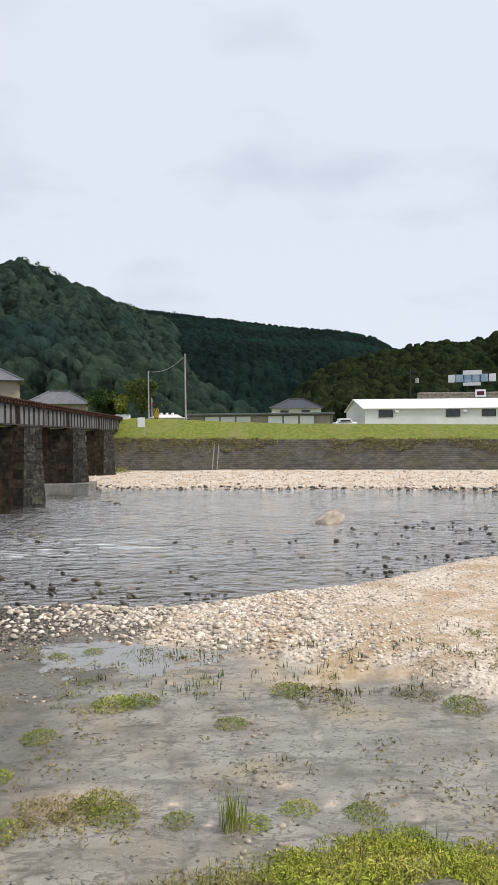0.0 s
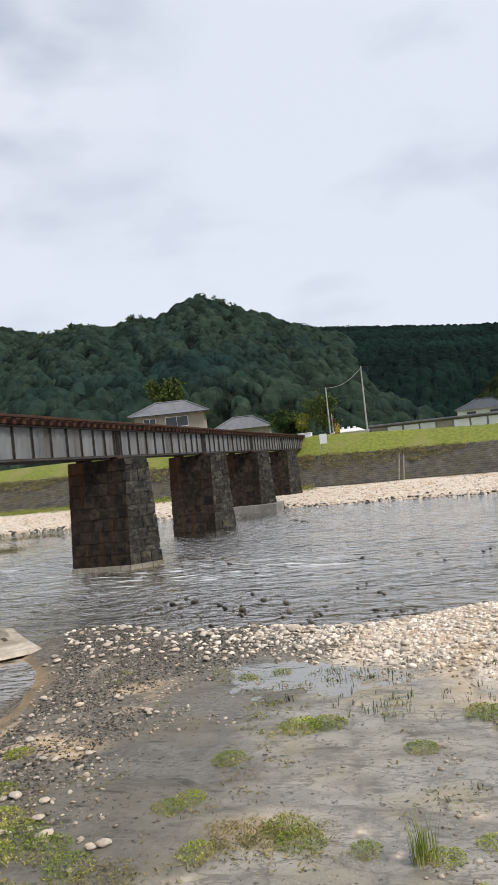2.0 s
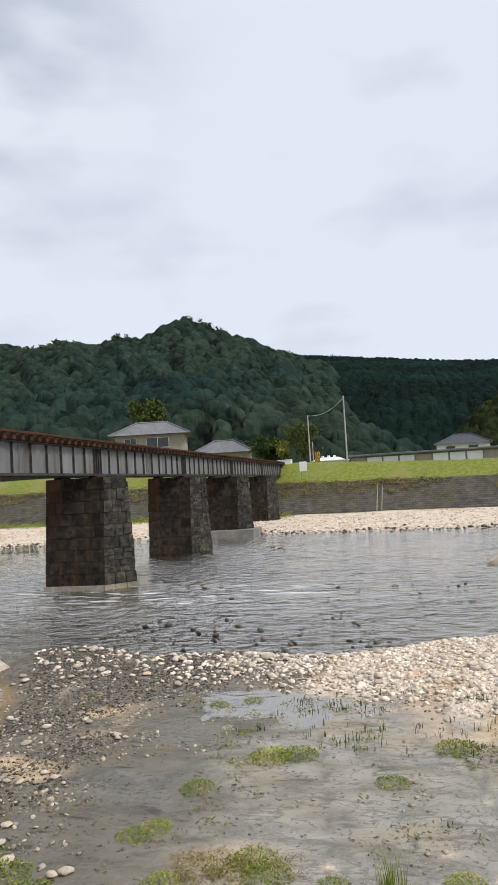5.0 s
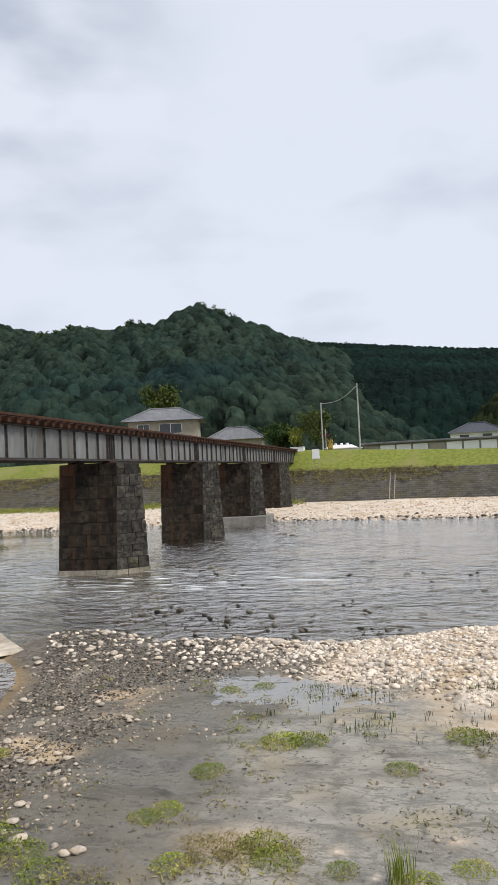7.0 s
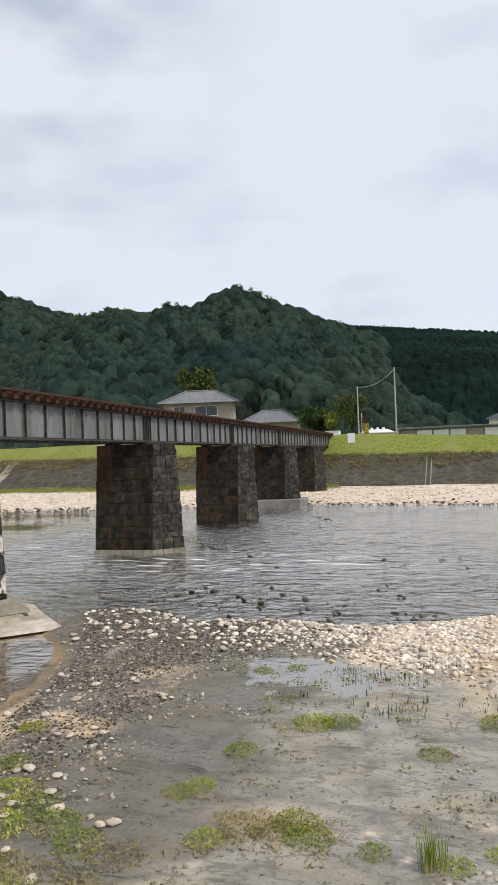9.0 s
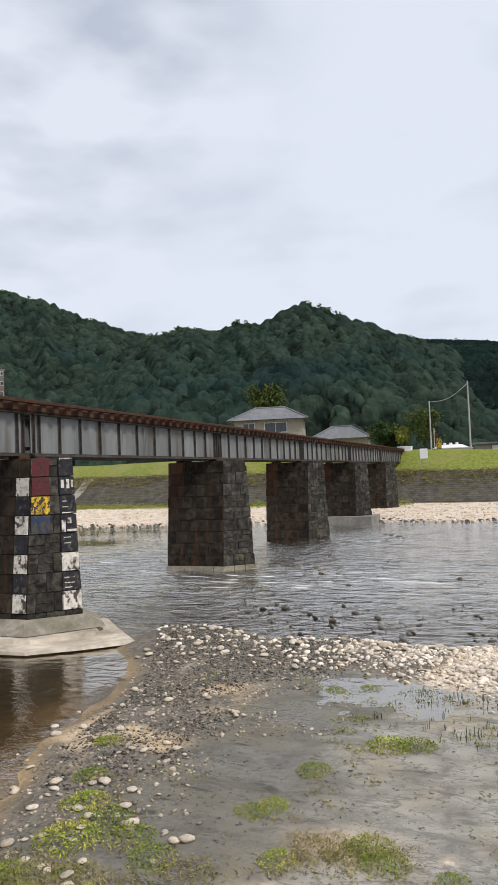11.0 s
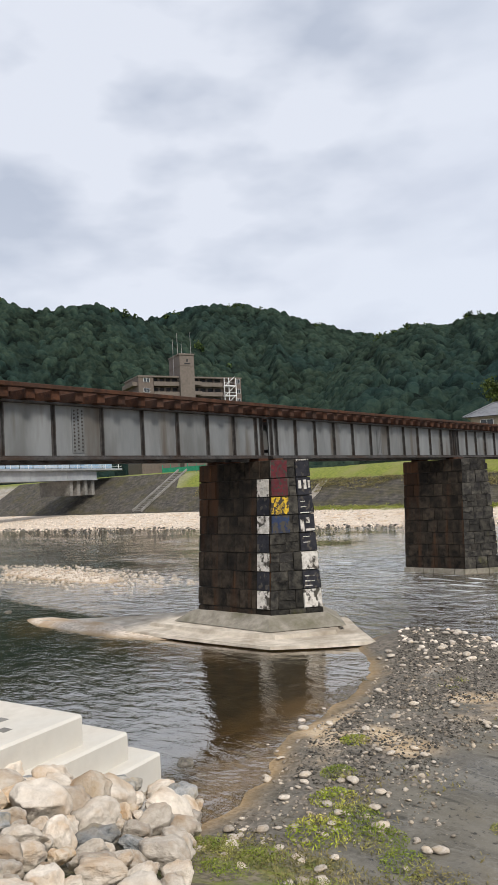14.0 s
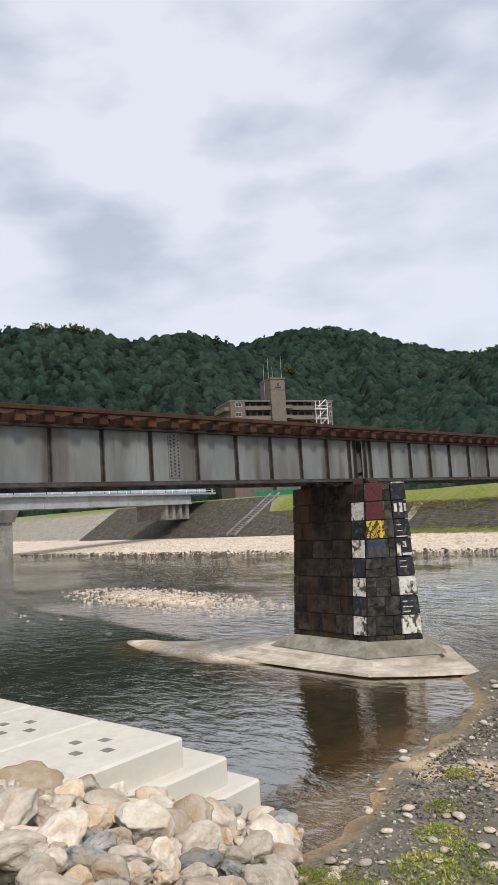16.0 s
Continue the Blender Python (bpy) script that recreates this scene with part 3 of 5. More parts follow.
# ---- river water ----
def water_material(name, tint, murk_share):
    """Clear brownish water with a mirror surface; the mesh's "flow" gives calm to broken water."""
    m = bpy.data.materials.new(name)
    m.use_nodes = True
    n, l = m.node_tree.nodes, m.node_tree.links
    n.clear()
    out = n.new("ShaderNodeOutputMaterial")
    clear = n.new("ShaderNodeBsdfTransparent")
    clear.inputs["Color"].default_value = (*tint, 1)
    murk = n.new("ShaderNodeBsdfDiffuse")
    murk.inputs["Color"].default_value = (0.050, 0.045, 0.028, 1)
    body = n.new("ShaderNodeMixShader")
    body.inputs["Fac"].default_value = murk_share
    gloss = n.new("ShaderNodeBsdfGlossy")
    gloss.inputs["Color"].default_value = (1.0, 0.975, 0.93, 1)
    lw = n.new("ShaderNodeLayerWeight")
    lw.inputs["Blend"].default_value = 0.5
    fr = n.new("ShaderNodeMath")
    fr.operation = 'POWER'
    l.new(lw.outputs["Facing"], fr.inputs[0])
    fr.inputs[1].default_value = 2.05
    top = n.new("ShaderNodeMixShader")
    geo = n.new("ShaderNodeNewGeometry")
    at = n.new("ShaderNodeAttribute")
    at.attribute_name = "flow"
    flow = n.new("ShaderNodeSeparateColor")
    l.new(at.outputs["Color"], flow.inputs["Color"])

    def waves(scale, stretch, turn, detail=3.0, warp=0.6):
        mp = n.new("ShaderNodeMapping")
        mp.inputs["Scale"].default_value = stretch
        mp.inputs["Rotation"].default_value = (0, 0, radians(turn))
        l.new(geo.outputs["Position"], mp.inputs["Vector"])
        t = n.new("ShaderNodeTexNoise")
        t.inputs["Scale"].default_value, t.inputs["Detail"].default_value = scale, detail
        t.inputs["Distortion"].default_value = warp
        l.new(mp.outputs["Vector"], t.inputs["Vector"])
        return t.outputs["Fac"]

    def bump(height, strength, below=None):
        b = n.new("ShaderNodeBump")
        b.inputs["Distance"].default_value = 1.0
        l.new(height, b.inputs["Height"])
        l.new(strength, b.inputs["Strength"])
        if below:
            l.new(below, b.inputs["Normal"])
        return b.outputs["Normal"]

    def gain(v, k, c):
        q = n.new("ShaderNodeMath")
        q.operation = 'MULTIPLY_ADD'
        l.new(v, q.inputs[0])
        q.inputs[1].default_value, q.inputs[2].default_value = k, c
        return q.outputs["Value"]

    l.new(gain(flow.outputs["Red"], 0.07, 0.015), gloss.inputs["Roughness"])
    nor = bump(waves(1.9, (0.75, 1.3, 1), -10, 5.0), gain(flow.outputs["Red"], 0.50, 0.006))
    nor = bump(waves(5.5, (0.7, 1.4, 1), -14, 4.0), gain(flow.outputs["Red"], 0.20, 0.010), nor)
    l.new(nor, gloss.inputs["Normal"])
    # foam where the water breaks
    foam = n.new("ShaderNodeBsdfDiffuse")
    foam.inputs["Color"].default_value = (0.72, 0.74, 0.74, 1)
    fo = n.new("ShaderNodeMapRange")
    fo.inputs["From Min"].default_value, fo.inputs["From Max"].default_value = 0.53, 0.68
    l.new(waves(1.5, (0.35, 1.9, 1), -14, 9.0, 1.2), fo.inputs["Value"])
    fm = n.new("ShaderNodeMath")
    fm.operation = 'MULTIPLY'
    l.new(fo.outputs["Result"], fm.inputs[0])
    l.new(flow.outputs["Green"], fm.inputs[1])
    last = n.new("ShaderNodeMixShader")
    l.new(clear.outputs["BSDF"], body.inputs[1])
    l.new(murk.outputs["BSDF"], body.inputs[2])
    l.new(fr.outputs["Value"], top.inputs["Fac"])
    l.new(body.outputs["Shader"], top.inputs[1])
    l.new(gloss.outputs["BSDF"], top.inputs[2])
    l.new(fm.outputs["Value"], last.inputs["Fac"])
    l.new(top.outputs["Shader"], last.inputs[1])
    l.new(foam.outputs["BSDF"], last.inputs[2])
    l.new(last.outputs["Shader"], out.inputs["Surface"])
    return m


def water_sheet(name, x, y, z, flow_of, label, mat):
    X, Y = np.meshgrid(x, y)
    red, green = flow_of(X, Y)
    me = grid_mesh(name, X, Y, z + 0.05 * red * (fbm(X * .8, Y * 1.6, 61) - .5), mat)
    at = me.color_attributes.new("flow", 'FLOAT_COLOR', 'POINT')
    at.data.foreach_set("color", np.stack([red, green, red * 0, red * 0 + 1], -1).astype(np.float32).ravel())
    ob = tagged(new(name, me), label, "water", kind="structure")
    return ob


def river_flow(x, y):
    pool = step(-x, 7.0, 8.5) * (1 - step(y, 15.0, 17))
    calm = step(x - (y - 30) * .2, 3, 12) * step(y, 38, 46)
    still = step(-x, 19, 30)
    red = np.clip(0.85 - 0.78 * pool - 0.45 * calm - .70 * still + 0.9 * (fbm(x * .16, y * .22, 71) - .5) * (1 - pool), .05, 1)
    rapid = np.exp(-(((x + 9) / 6.5) ** 2 + ((y - 27) / 4.0) ** 2)) + np.exp(-(((x + 20) / 6.0) ** 2 + ((y - 31) / 3.0) ** 2)) * 1.1 \
        + .35 * np.exp(-(((x + 10) / 4) ** 2 + ((y - 42) / 6) ** 2))
    return red, np.clip(rapid, 0, 1)


M_WATER = water_material("river_water", (0.72, 0.64, 0.47), 0.22)
water = water_sheet("river_water", np.concatenate([np.arange(-700, -60, 20), np.arange(-60, 30, .5), np.arange(30, 700, 20)]),
                    np.concatenate([np.arange(5, 34, .4), np.arange(34, 62, .8), np.array([66, 72])]), 0.0, river_flow, "shallow rippled river water over a brown bed", M_WATER)
water_sheet("puddle_water", np.arange(-4.2, .4, .2), np.arange(12.0, 14.7, .2), .122, lambda x, y: (x * 0 + .04, x * 0), "still shallow puddle on the wet flat", M_WATER)


# ---- railway bridge ----
BRIDGE = Matrix.Translation((-12.874, 16.146, 0)) @ Matrix.Rotation(radians(1.458), 4, 'Z')
SPAN, MID, TOP = 13.534, 0.72, 4.92          # pier spacing, a pier's centre along the bridge, top of the piers
GIRDER_X, GIRDER_X2 = -0.65, -2.35


def bridge_place(x, y, z=0.0, rz=0.0):
    return BRIDGE @ pose(x, y, z, 0, 0, rz)


def girder(parent, x, length):
    """A riveted plate girder."""
    g = part("girder", boxes((x - .008, x + .008, .05, length - .05, 5.10, 6.22)), M_PAINTG, parent, "grey painted riveted plate girder")
    part("top_flange", boxes((x - .15, x + .15, .03, length - .03, 6.22, 6.27), bevel=.006), M_STEELD, g)
    part("bottom_flange", boxes((x - .16, x + .16, .03, length - .03, 5.0, 5.06), (x - .10, x + .10, .03, length - .03, 5.06, 5.10), bevel=.006), M_STEELD, g)
    mid = length / 2
    for off in (-6.66, -6.4, -5.4, -4.3, -3.15, -1.93, -.67, .67, 1.93, 3.15, 4.3, 5.4, 6.4, 6.66):
        y = mid + off
        part("stiffener", boxes((x - .10, x - .008, y - .012, y + .012, 5.10, 6.22), (x + .008, x + .10, y - .012, y + .012, 5.10, 6.22),
                                    (x + .008, x + .022, y - .05, y + .05, 5.10, 6.22), bevel=.003), M_STEELD, g)
    for y in (mid,):
        bm = boxes((x - .022, x + .022, y - .17, y + .17, 5.16, 6.18))
        bm2 = bmesh.new()
        for iz in range(12):
            for iy in range(3):
                tube(bm2, (x + .02, y - .11 + iy * .11, 5.22 + iz * .082 + (iy % 2) * .03), (x + .036, y - .11 + iy * .11, 5.22 + iz * .082 + (iy % 2) * .03), .026, .02, 6)
        part("splice_plate", bm, M_PAINTG, g)
        tagged(part("rivet_heads", bm2, M_STEELD, g), kind="stuff")
    bm = bmesh.new()
    k = int(length / .11)
    for i in range(k):
        y = .1 + i * .11
        box(bm, x + .10, x + .118, y - .016, y + .016, 5.062, 5.094)
    tagged(part("rivets", bm, M_STEELD, g), kind="stuff")
    return g


def make_span(k):
    y0 = MID + SPAN * (k - 1) + .04
    ob = thing("bridge_span", bridge_place(0, y0), "grey riveted steel deck girder span on stone piers", "bridge", "spans of the railway bridge")
    ln = SPAN + .08
    girder(ob, GIRDER_X, ln)
    girder(ob, GIRDER_X2, ln)
    for y in (.3, ln * .25, ln * .5, ln * .75, ln - .3):
        part("cross_frame", boxes((GIRDER_X2 + .03, GIRDER_X - .03, y - .03, y + .03, 5.2, 5.3), (GIRDER_X2 + .03, GIRDER_X - .03, y - .03, y + .03, 6.05, 6.15)), M_STEELD, ob)
    for x in (GIRDER_X, GIRDER_X2):
        for y in (.28, ln - .28):
            part("bearing", boxes((x - .2, x + .2, y - .22, y + .22, TOP - .02, 5.0), bevel=.015), M_RUST, ob)
    return ob


SPANS = [make_span(0)]
SPANS[0].matrix_world = bridge_place(0, MID - SPAN - .22)
for k in range(1, 6):
    SPANS.append(copy_thing(SPANS[0], bridge_place(0, MID + SPAN * (k - 1) + .04)))

sleeper_me = None
n_sl = int((SPAN * 6 + 3) / .62)
for i in range(n_sl):
    y = MID - SPAN + .2 + i * .62
    if sleeper_me is None:
        bm = boxes((-1.2, 1.2, -.11, .11, 0, .23), bevel=.02)
        first = part("sleeper", bm, M_RUST)
        sleeper_me = first.data
        ob = first
    else:
        ob = new("sleeper", sleeper_me)
    ob.matrix_world = bridge_place(-1.5, y, 6.272, random.uniform(-.5, .5))
    tagged(ob, "rust-brown stained sleeper lying on the girders", "sleeper", "sleepers on the bridge")
for x in (-1.5 - .56, -1.5 + .56):
    bm = boxes((x - .06, x + .06, 0, SPAN * 6 + 12, 6.502, 6.52), (x - .012, x + .012, 0, SPAN * 6 + 12, 6.52, 6.62), (x - .033, x + .033, 0, SPAN * 6 + 12, 6.62, 6.66), bevel=.004)
    ob = part("rail", bm, M_RAIL)
    ob.matrix_world = bridge_place(0, MID - SPAN)
    tagged(ob, "rusty brown steel rail on the bridge", "rail", "rails of the track")
bm = boxes((-.32, -.22, 0, SPAN * 6, 6.502, 6.60), bevel=.01)
ob = part("guard_timber", bm, M_RUST)
ob.matrix_world = bridge_place(0, MID - SPAN)
tagged(ob, "rusty brown guard timber along the sleeper ends", "timber")


# piers: plan in bridge axes about the pier's centre, battered one in twelve
def pier_plan(z, top, grow=0.0):
    b = (top - z) / 12.0
    h = .72 + b + grow
    return [(-2.78 - grow, -h), (0, -h), (.78 + b * .62 + grow * 1.5, 0), (0, h), (-2.78 - grow, h)]


def face_point(face, u, z, top, off=0.0):
    p = pier_plan(z, top, off)
    a, b = p[face], p[(face + 1) % 5]
    return Vector((a[0] + (b[0] - a[0]) * u, a[1] + (b[1] - a[1]) * u, z))


def slab_on_face(bm, face, u0, u1, z0, z1, top, off0, off1, skew=0.0):
    """A block that stands off0..off1 proud of the pier's core."""
    q = [(u0, z0), (u1, z0), (u1 - skew, z1), (u0 + skew, z1)]
    a = [bm.verts.new(face_point(face, u, z, top, off0)) for u, z in q]
    c = [(u0 + u1) / 2, (z0 + z1) / 2]
    q2 = [(c[0] + (u - c[0]) * .982, c[1] + (z - c[1]) * .965) for u, z in q]
    b = [bm.verts.new(face_point(face, u, z, top, off1)) for u, z in q2]
    bm.faces.new(b)
    for i in range(4):
        j = (i + 1) % 4
        bm.faces.new((a[i], a[j], b[j], b[i]))


COURSE = 0.527


def make_pier(k, foot, label):
    rng = random.Random(40 + k)
    ob = thing("bridge_pier", bridge_place(0, MID + SPAN * k), label, "bridge pier", "piers of the railway bridge")
    bm = bmesh.new()
    lo = [bm.verts.new((*p, foot)) for p in pier_plan(foot, TOP, -.03)]
    hi = [bm.verts.new((*p, TOP)) for p in pier_plan(TOP, TOP, -.03)]
    bm.faces.new(lo[::-1])
    bm.faces.new(hi)
    for i in range(5):
        j = (i + 1) % 5
        bm.faces.new((lo[i], lo[j], hi[j], hi[i]))
    part("core", bm, M_MORTAR, ob)
    z, row = TOP, 0
    while z - .12 > foot:
        z0 = max(z - COURSE, foot)
        for face in range(5):
            long = face in (0, 3)
            cuts = 6 if long else 3
            sh = (.5 if row % 2 else 0.0) / cuts
            us = [0.0] + [min(max((i + 1) / cuts - sh + rng.uniform(-.03, .03), 0), 1) for i in range(cuts - 1)] + [1.0]
            if row % 2:
                us = sorted(set(us + [1 - sh * .9]))
            for u0, u1 in zip(us[:-1], us[1:]):
                if u1 - u0 < .05:
                    continue
                w = .007 / (2.9 if long else 1.3)
                rough = face in (1, 2)
                zs = [z0, z0 + (z - z0) * rng.uniform(.42, .58), z] if rough and z - z0 > .3 and rng.random() < .55 else [z0, z]
                for za, zb in zip(zs[:-1], zs[1:]):
                    bm = bmesh.new()
                    slab_on_face(bm, face, u0 + w, u1 - w, za + .009, zb - .009, TOP, -.03, rng.uniform(-.012, .05) if rough else rng.uniform(-.012, .016))
                    part("stone_block", bm, M_STONEC if rough else M_STONE, ob)
        z, row = z0, row + 1
    return ob


PIERS = []
for k, foot in enumerate((0.36, -0.5, -0.5, 0.3, 0.3)):
    PIERS.append(make_pier(k, foot, ("dark stone bridge pier with painted gauge marks", "dark weathered stone bridge pier in the river",
                                     "dark stone bridge pier in the river", "stone bridge pier on a concrete plinth", "stone bridge pier on the far gravel")[k]))
bm = boxes((-4.2, 1.35, -1.7, 1.7, -.5, .62), bevel=.03)
ob = part("pier_plinth", bm, M_PLINTH)
ob.matrix_world = bridge_place(0, MID + SPAN * 3)
tagged(ob, "grey concrete plinth round the pier foot", "plinth")

# pale footing course of the second pier
for face in (0, 1, 2):
    for i in range(6 if face == 0 else 3):
        c = 6 if face == 0 else 3
        bm = bmesh.new()
        slab_on_face(bm, face, i / c + .006, (i + 1) / c - .006, -.02, .2, TOP, -.02, .07)
        part("footing_stone", bm, M_COLLAR, PIERS[1])

# painted flood gauge on the first pier
def paint(face, u0, u1, z0, z1, mat, name="painted_mark"):
    bm = bmesh.new()
    slab_on_face(bm, face, u0, u1, z0, z1, TOP, .0, .022 if face == 0 else .056)
    part(name, bm, mat, PIERS[0])


for i in range(10):
    z1, z0 = TOP - COURSE * (i + 1) + COURSE, TOP - COURSE * (i + 1)
    if 1 <= i <= 7:
        paint(0, .83, .985, z0 + .01, z1 - .01, M_WHITE if i % 2 else M_BLACK)
    if i <= 7:
        paint(1, .65, .98, z0 + .01, z1 - .01, M_WHITE if i in (5, 7) else M_BLACK)
for i, mat in ((0, M_RED), (1, M_RED), (2, M_YEL), (3, M_BLUE)):
    paint(1, .05, .44, TOP - COURSE * (i + 1) + .01, TOP - COURSE * i - .01, mat)
# worn white figures and ticks as plain bars
for i, u0, u1, a, b in ((0, .5, .95, .02, .10), (1, .52, .62, .18, .62), (1, .70, .80, .15, .66), (1, .86, .93, .2, .6), (3, .50, .62, .3, .95), (3, .66, .95, .80, .92), (3, .68, .8, .2, .5), (2, .52, .95, .9, .96),
                        (4, .55, .75, .2, .24), (4, .55, .75, .5, .54), (6, .52, .8, .28, .34), (6, .52, .8, .55, .61), (6, .52, .72, .8, .85), (2, .55, .7, .3, .34), (2, .55, .75, .6, .64)):
    bm = bmesh.new()
    zt = TOP - COURSE * i
    slab_on_face(bm, 1, .65 + (u0 - .47) * .66, .65 + (u1 - .47) * .66, zt - COURSE * b, zt - COURSE * a, TOP, .054, .064)
    part("gauge_bar", bm, M_WHITE, PIERS[0])

# apron round the first pier's foot
bm = bmesh.new()
prism(bm, [(-8.4, -2.9), (-6.0, -2.45), (-4.3, -2.85), (-2.4, -2.75), (-.9, -2.7), (1.1, -2.6), (2.2, -1.8), (3.2, -.9), (1.9, .4), (.9, 1.5), (-3.5, 1.9), (-5.6, -.9)], .04, .12, .04)
prism(bm, [(-5.2, -2.1), (-3.9, -2.45), (-.3, -2.45), (1.0, -2.2), (2.7, -.8), (1.6, .4), (.8, 1.3), (-3.2, 1.6)], -.4, .04, 0)
prism(bm, [(-4.0, -1.95), (-.9, -2.05), (.7, -1.85), (1.8, -.6), (1.3, .5), (.6, 1.3), (-3.6, 1.5)], .12, .22, .05)
apron = part("pier_apron", bm, M_CONC)
apron.matrix_world = bridge_place(0, MID)
tagged(apron, "pale worn concrete apron round the pier foot", "apron")
bm = bmesh.new()
prism(bm, [(x, y) for x, y in pier_plan(.42, TOP, .10)], .24, .56, .62)
collar = part("sloped_collar", bm, M_COLLAR, apron, "grey-brown worn concrete collar")
collar.matrix_parent_inverse = Matrix.Identity(4)

# abutments
for name, y0, y1, label in (("abutment", MID + SPAN * 5 - .35, MID + SPAN * 5 + 3.5, "dark stone bridge abutment in the far bank"), ("abutment", MID - SPAN - 4, MID - SPAN + .35, "stone bridge abutment in the near bank")):
    ob = part(name, boxes((-3.6, .35, y0, y1, -.4, TOP), (-3.6, .35, (y0 if y1 < 0 else y0 + .9), (y1 - .9 if y1 < 0 else y1), TOP, 6.25), bevel=.04), M_STONE)
    ob.matrix_world = bridge_place(0, 0)
    tagged(ob, label, "abutment")


# ---- mountains ----
def range_mesh(name, az0, az1, prof, r_ridge, r_foot, mat, seed, crown, rows=200, cols=420, label="", back=0.25, gul=0.22):
    """A wooded hill round the valley: prof gives (turn to the left in degrees, ridge height over its distance)."""
    a = np.radians(np.linspace(az0, az1, cols))
    s = np.linspace(0, 1 + back, rows)
    A, S = np.meshgrid(a, s)
    deg = np.degrees(A)
    ridge = np.interp(deg, [p[0] for p in prof], [p[1] for p in prof])
    rr = r_ridge * (1 + .10 * (fbm(deg * .06, deg * 0 + .5, seed) - .5))
    R = r_foot + (rr - r_foot) * S
    X, Y = -np.sin(A) * R, np.cos(A) * R
    rise = np.where(S < 1, S ** 0.85, 1 - (S - 1) * 1.2)
    g = fbm(deg * .16 + S * .8, S * 1.6 + deg * .05, seed + 3)
    v = np.abs(fbm(deg * .26 - S * .9, S * .9 + deg * .08, seed + 31) - .5) * 4.5
    carve = gul * (.55 * (1 - np.clip(v, 0, 1)) + .45 * g) * np.sin(np.pi * np.clip(S, 0, 1))
    z = 4.2 + (ridge * rr) * rise * (1 - carve)
    z -= 4.2 * (1 - np.clip(S * 6, 0, 1))
    c1, own = crowns(X / crown, Y / crown, seed + 9)
    c2, own2 = crowns(X / crown * 2.2, Y / crown * 2.2, seed + 19)
    dome = np.sqrt(np.clip(1 - (c1 / .82) ** 2, 0, 1)) * (.65 + .5 * own) + .22 * np.sqrt(np.clip(1 - (c2 / .8) ** 2, 0, 1))
    z += crown * 1.15 * dome - crown * .4
    tone = np.clip(.72 * own + .28 * own2, 0, 1)
    me = grid_mesh(name, X, Y, z, mat, smooth=False)
    at = me.attributes.new("crown", 'FLOAT', 'POINT')
    at.data.foreach_set("value", tone.astype(np.float32).ravel())
    ob = new(name, me)
    return tagged(ob, label, "mountain", kind="structure")


CEDAR_LINE = [(-22, .05), (-14, .09), (-11, .117), (-9.9, .128), (-7.2, .1385), (-1.4, .1495), (1.75, .157), (4.9, .1635), (8.9, .172), (13.5, .17)]
range_mesh("cedar_ridge", -22, 13.5, CEDAR_LINE,
           640, 190, M_CEDAR, 5, 4.5, 260, 560, "dark green cedar-covered mountain ridge", gul=.05)
BACK_LINE = [(24, .13), (29.8, .193), (31, .196), (33.7, .211), (35.9, .223), (38.1, .240), (41.2, .2515), (44.5, .251), (48.2, .2355), (52, .19)]
range_mesh("back_mountain", 24, 52, BACK_LINE,
           620, 280, M_FOREST, 6, 6.0, 240, 400, "blue-green wooded mountain behind the valley")
LEFT_LINE = [(37, .06), (42, .165), (45.5, .21), (48.2, .233), (50.9, .249), (53, .258), (56.7, .246), (60.7, .265), (64.5, .266), (67, .262), (78, .25)]
range_mesh("left_mountain", 37, 78, LEFT_LINE,
           420, 262, M_FOREST, 7, 4.4, 220, 600, "green wooded mountain slope", gul=.12)
PEAK_LINE = [(-1, .03), (3, .09), (6, .150), (8.9, .169), (10.6, .181), (13.2, .201), (15.4, .215), (17.4, .231), (19.5, .220), (21.3, .201), (22.9, .208), (24.9, .193), (27, .202), (29.8, .190), (32, .172), (36, .12)]
range_mesh("peak_mountain", -1, 36, PEAK_LINE,
           430, 160, M_FOREST, 8, 5.0, 260, 560, "green wooded mountain with a pointed peak")
range_mesh("near_hill", -32, -2, [(-32, .16), (-26, .15), (-19.2, .125), (-17.1, .115), (-13.8, .116), (-11.2, .107), (-7.65, .096), (-5.4, .081), (-3.6, .050), (-3.0, .035), (-2, .02)],
           230, 130, M_FOREST_N, 9, 2.7, 230, 520, "low wooded hill with olive and dark green trees")

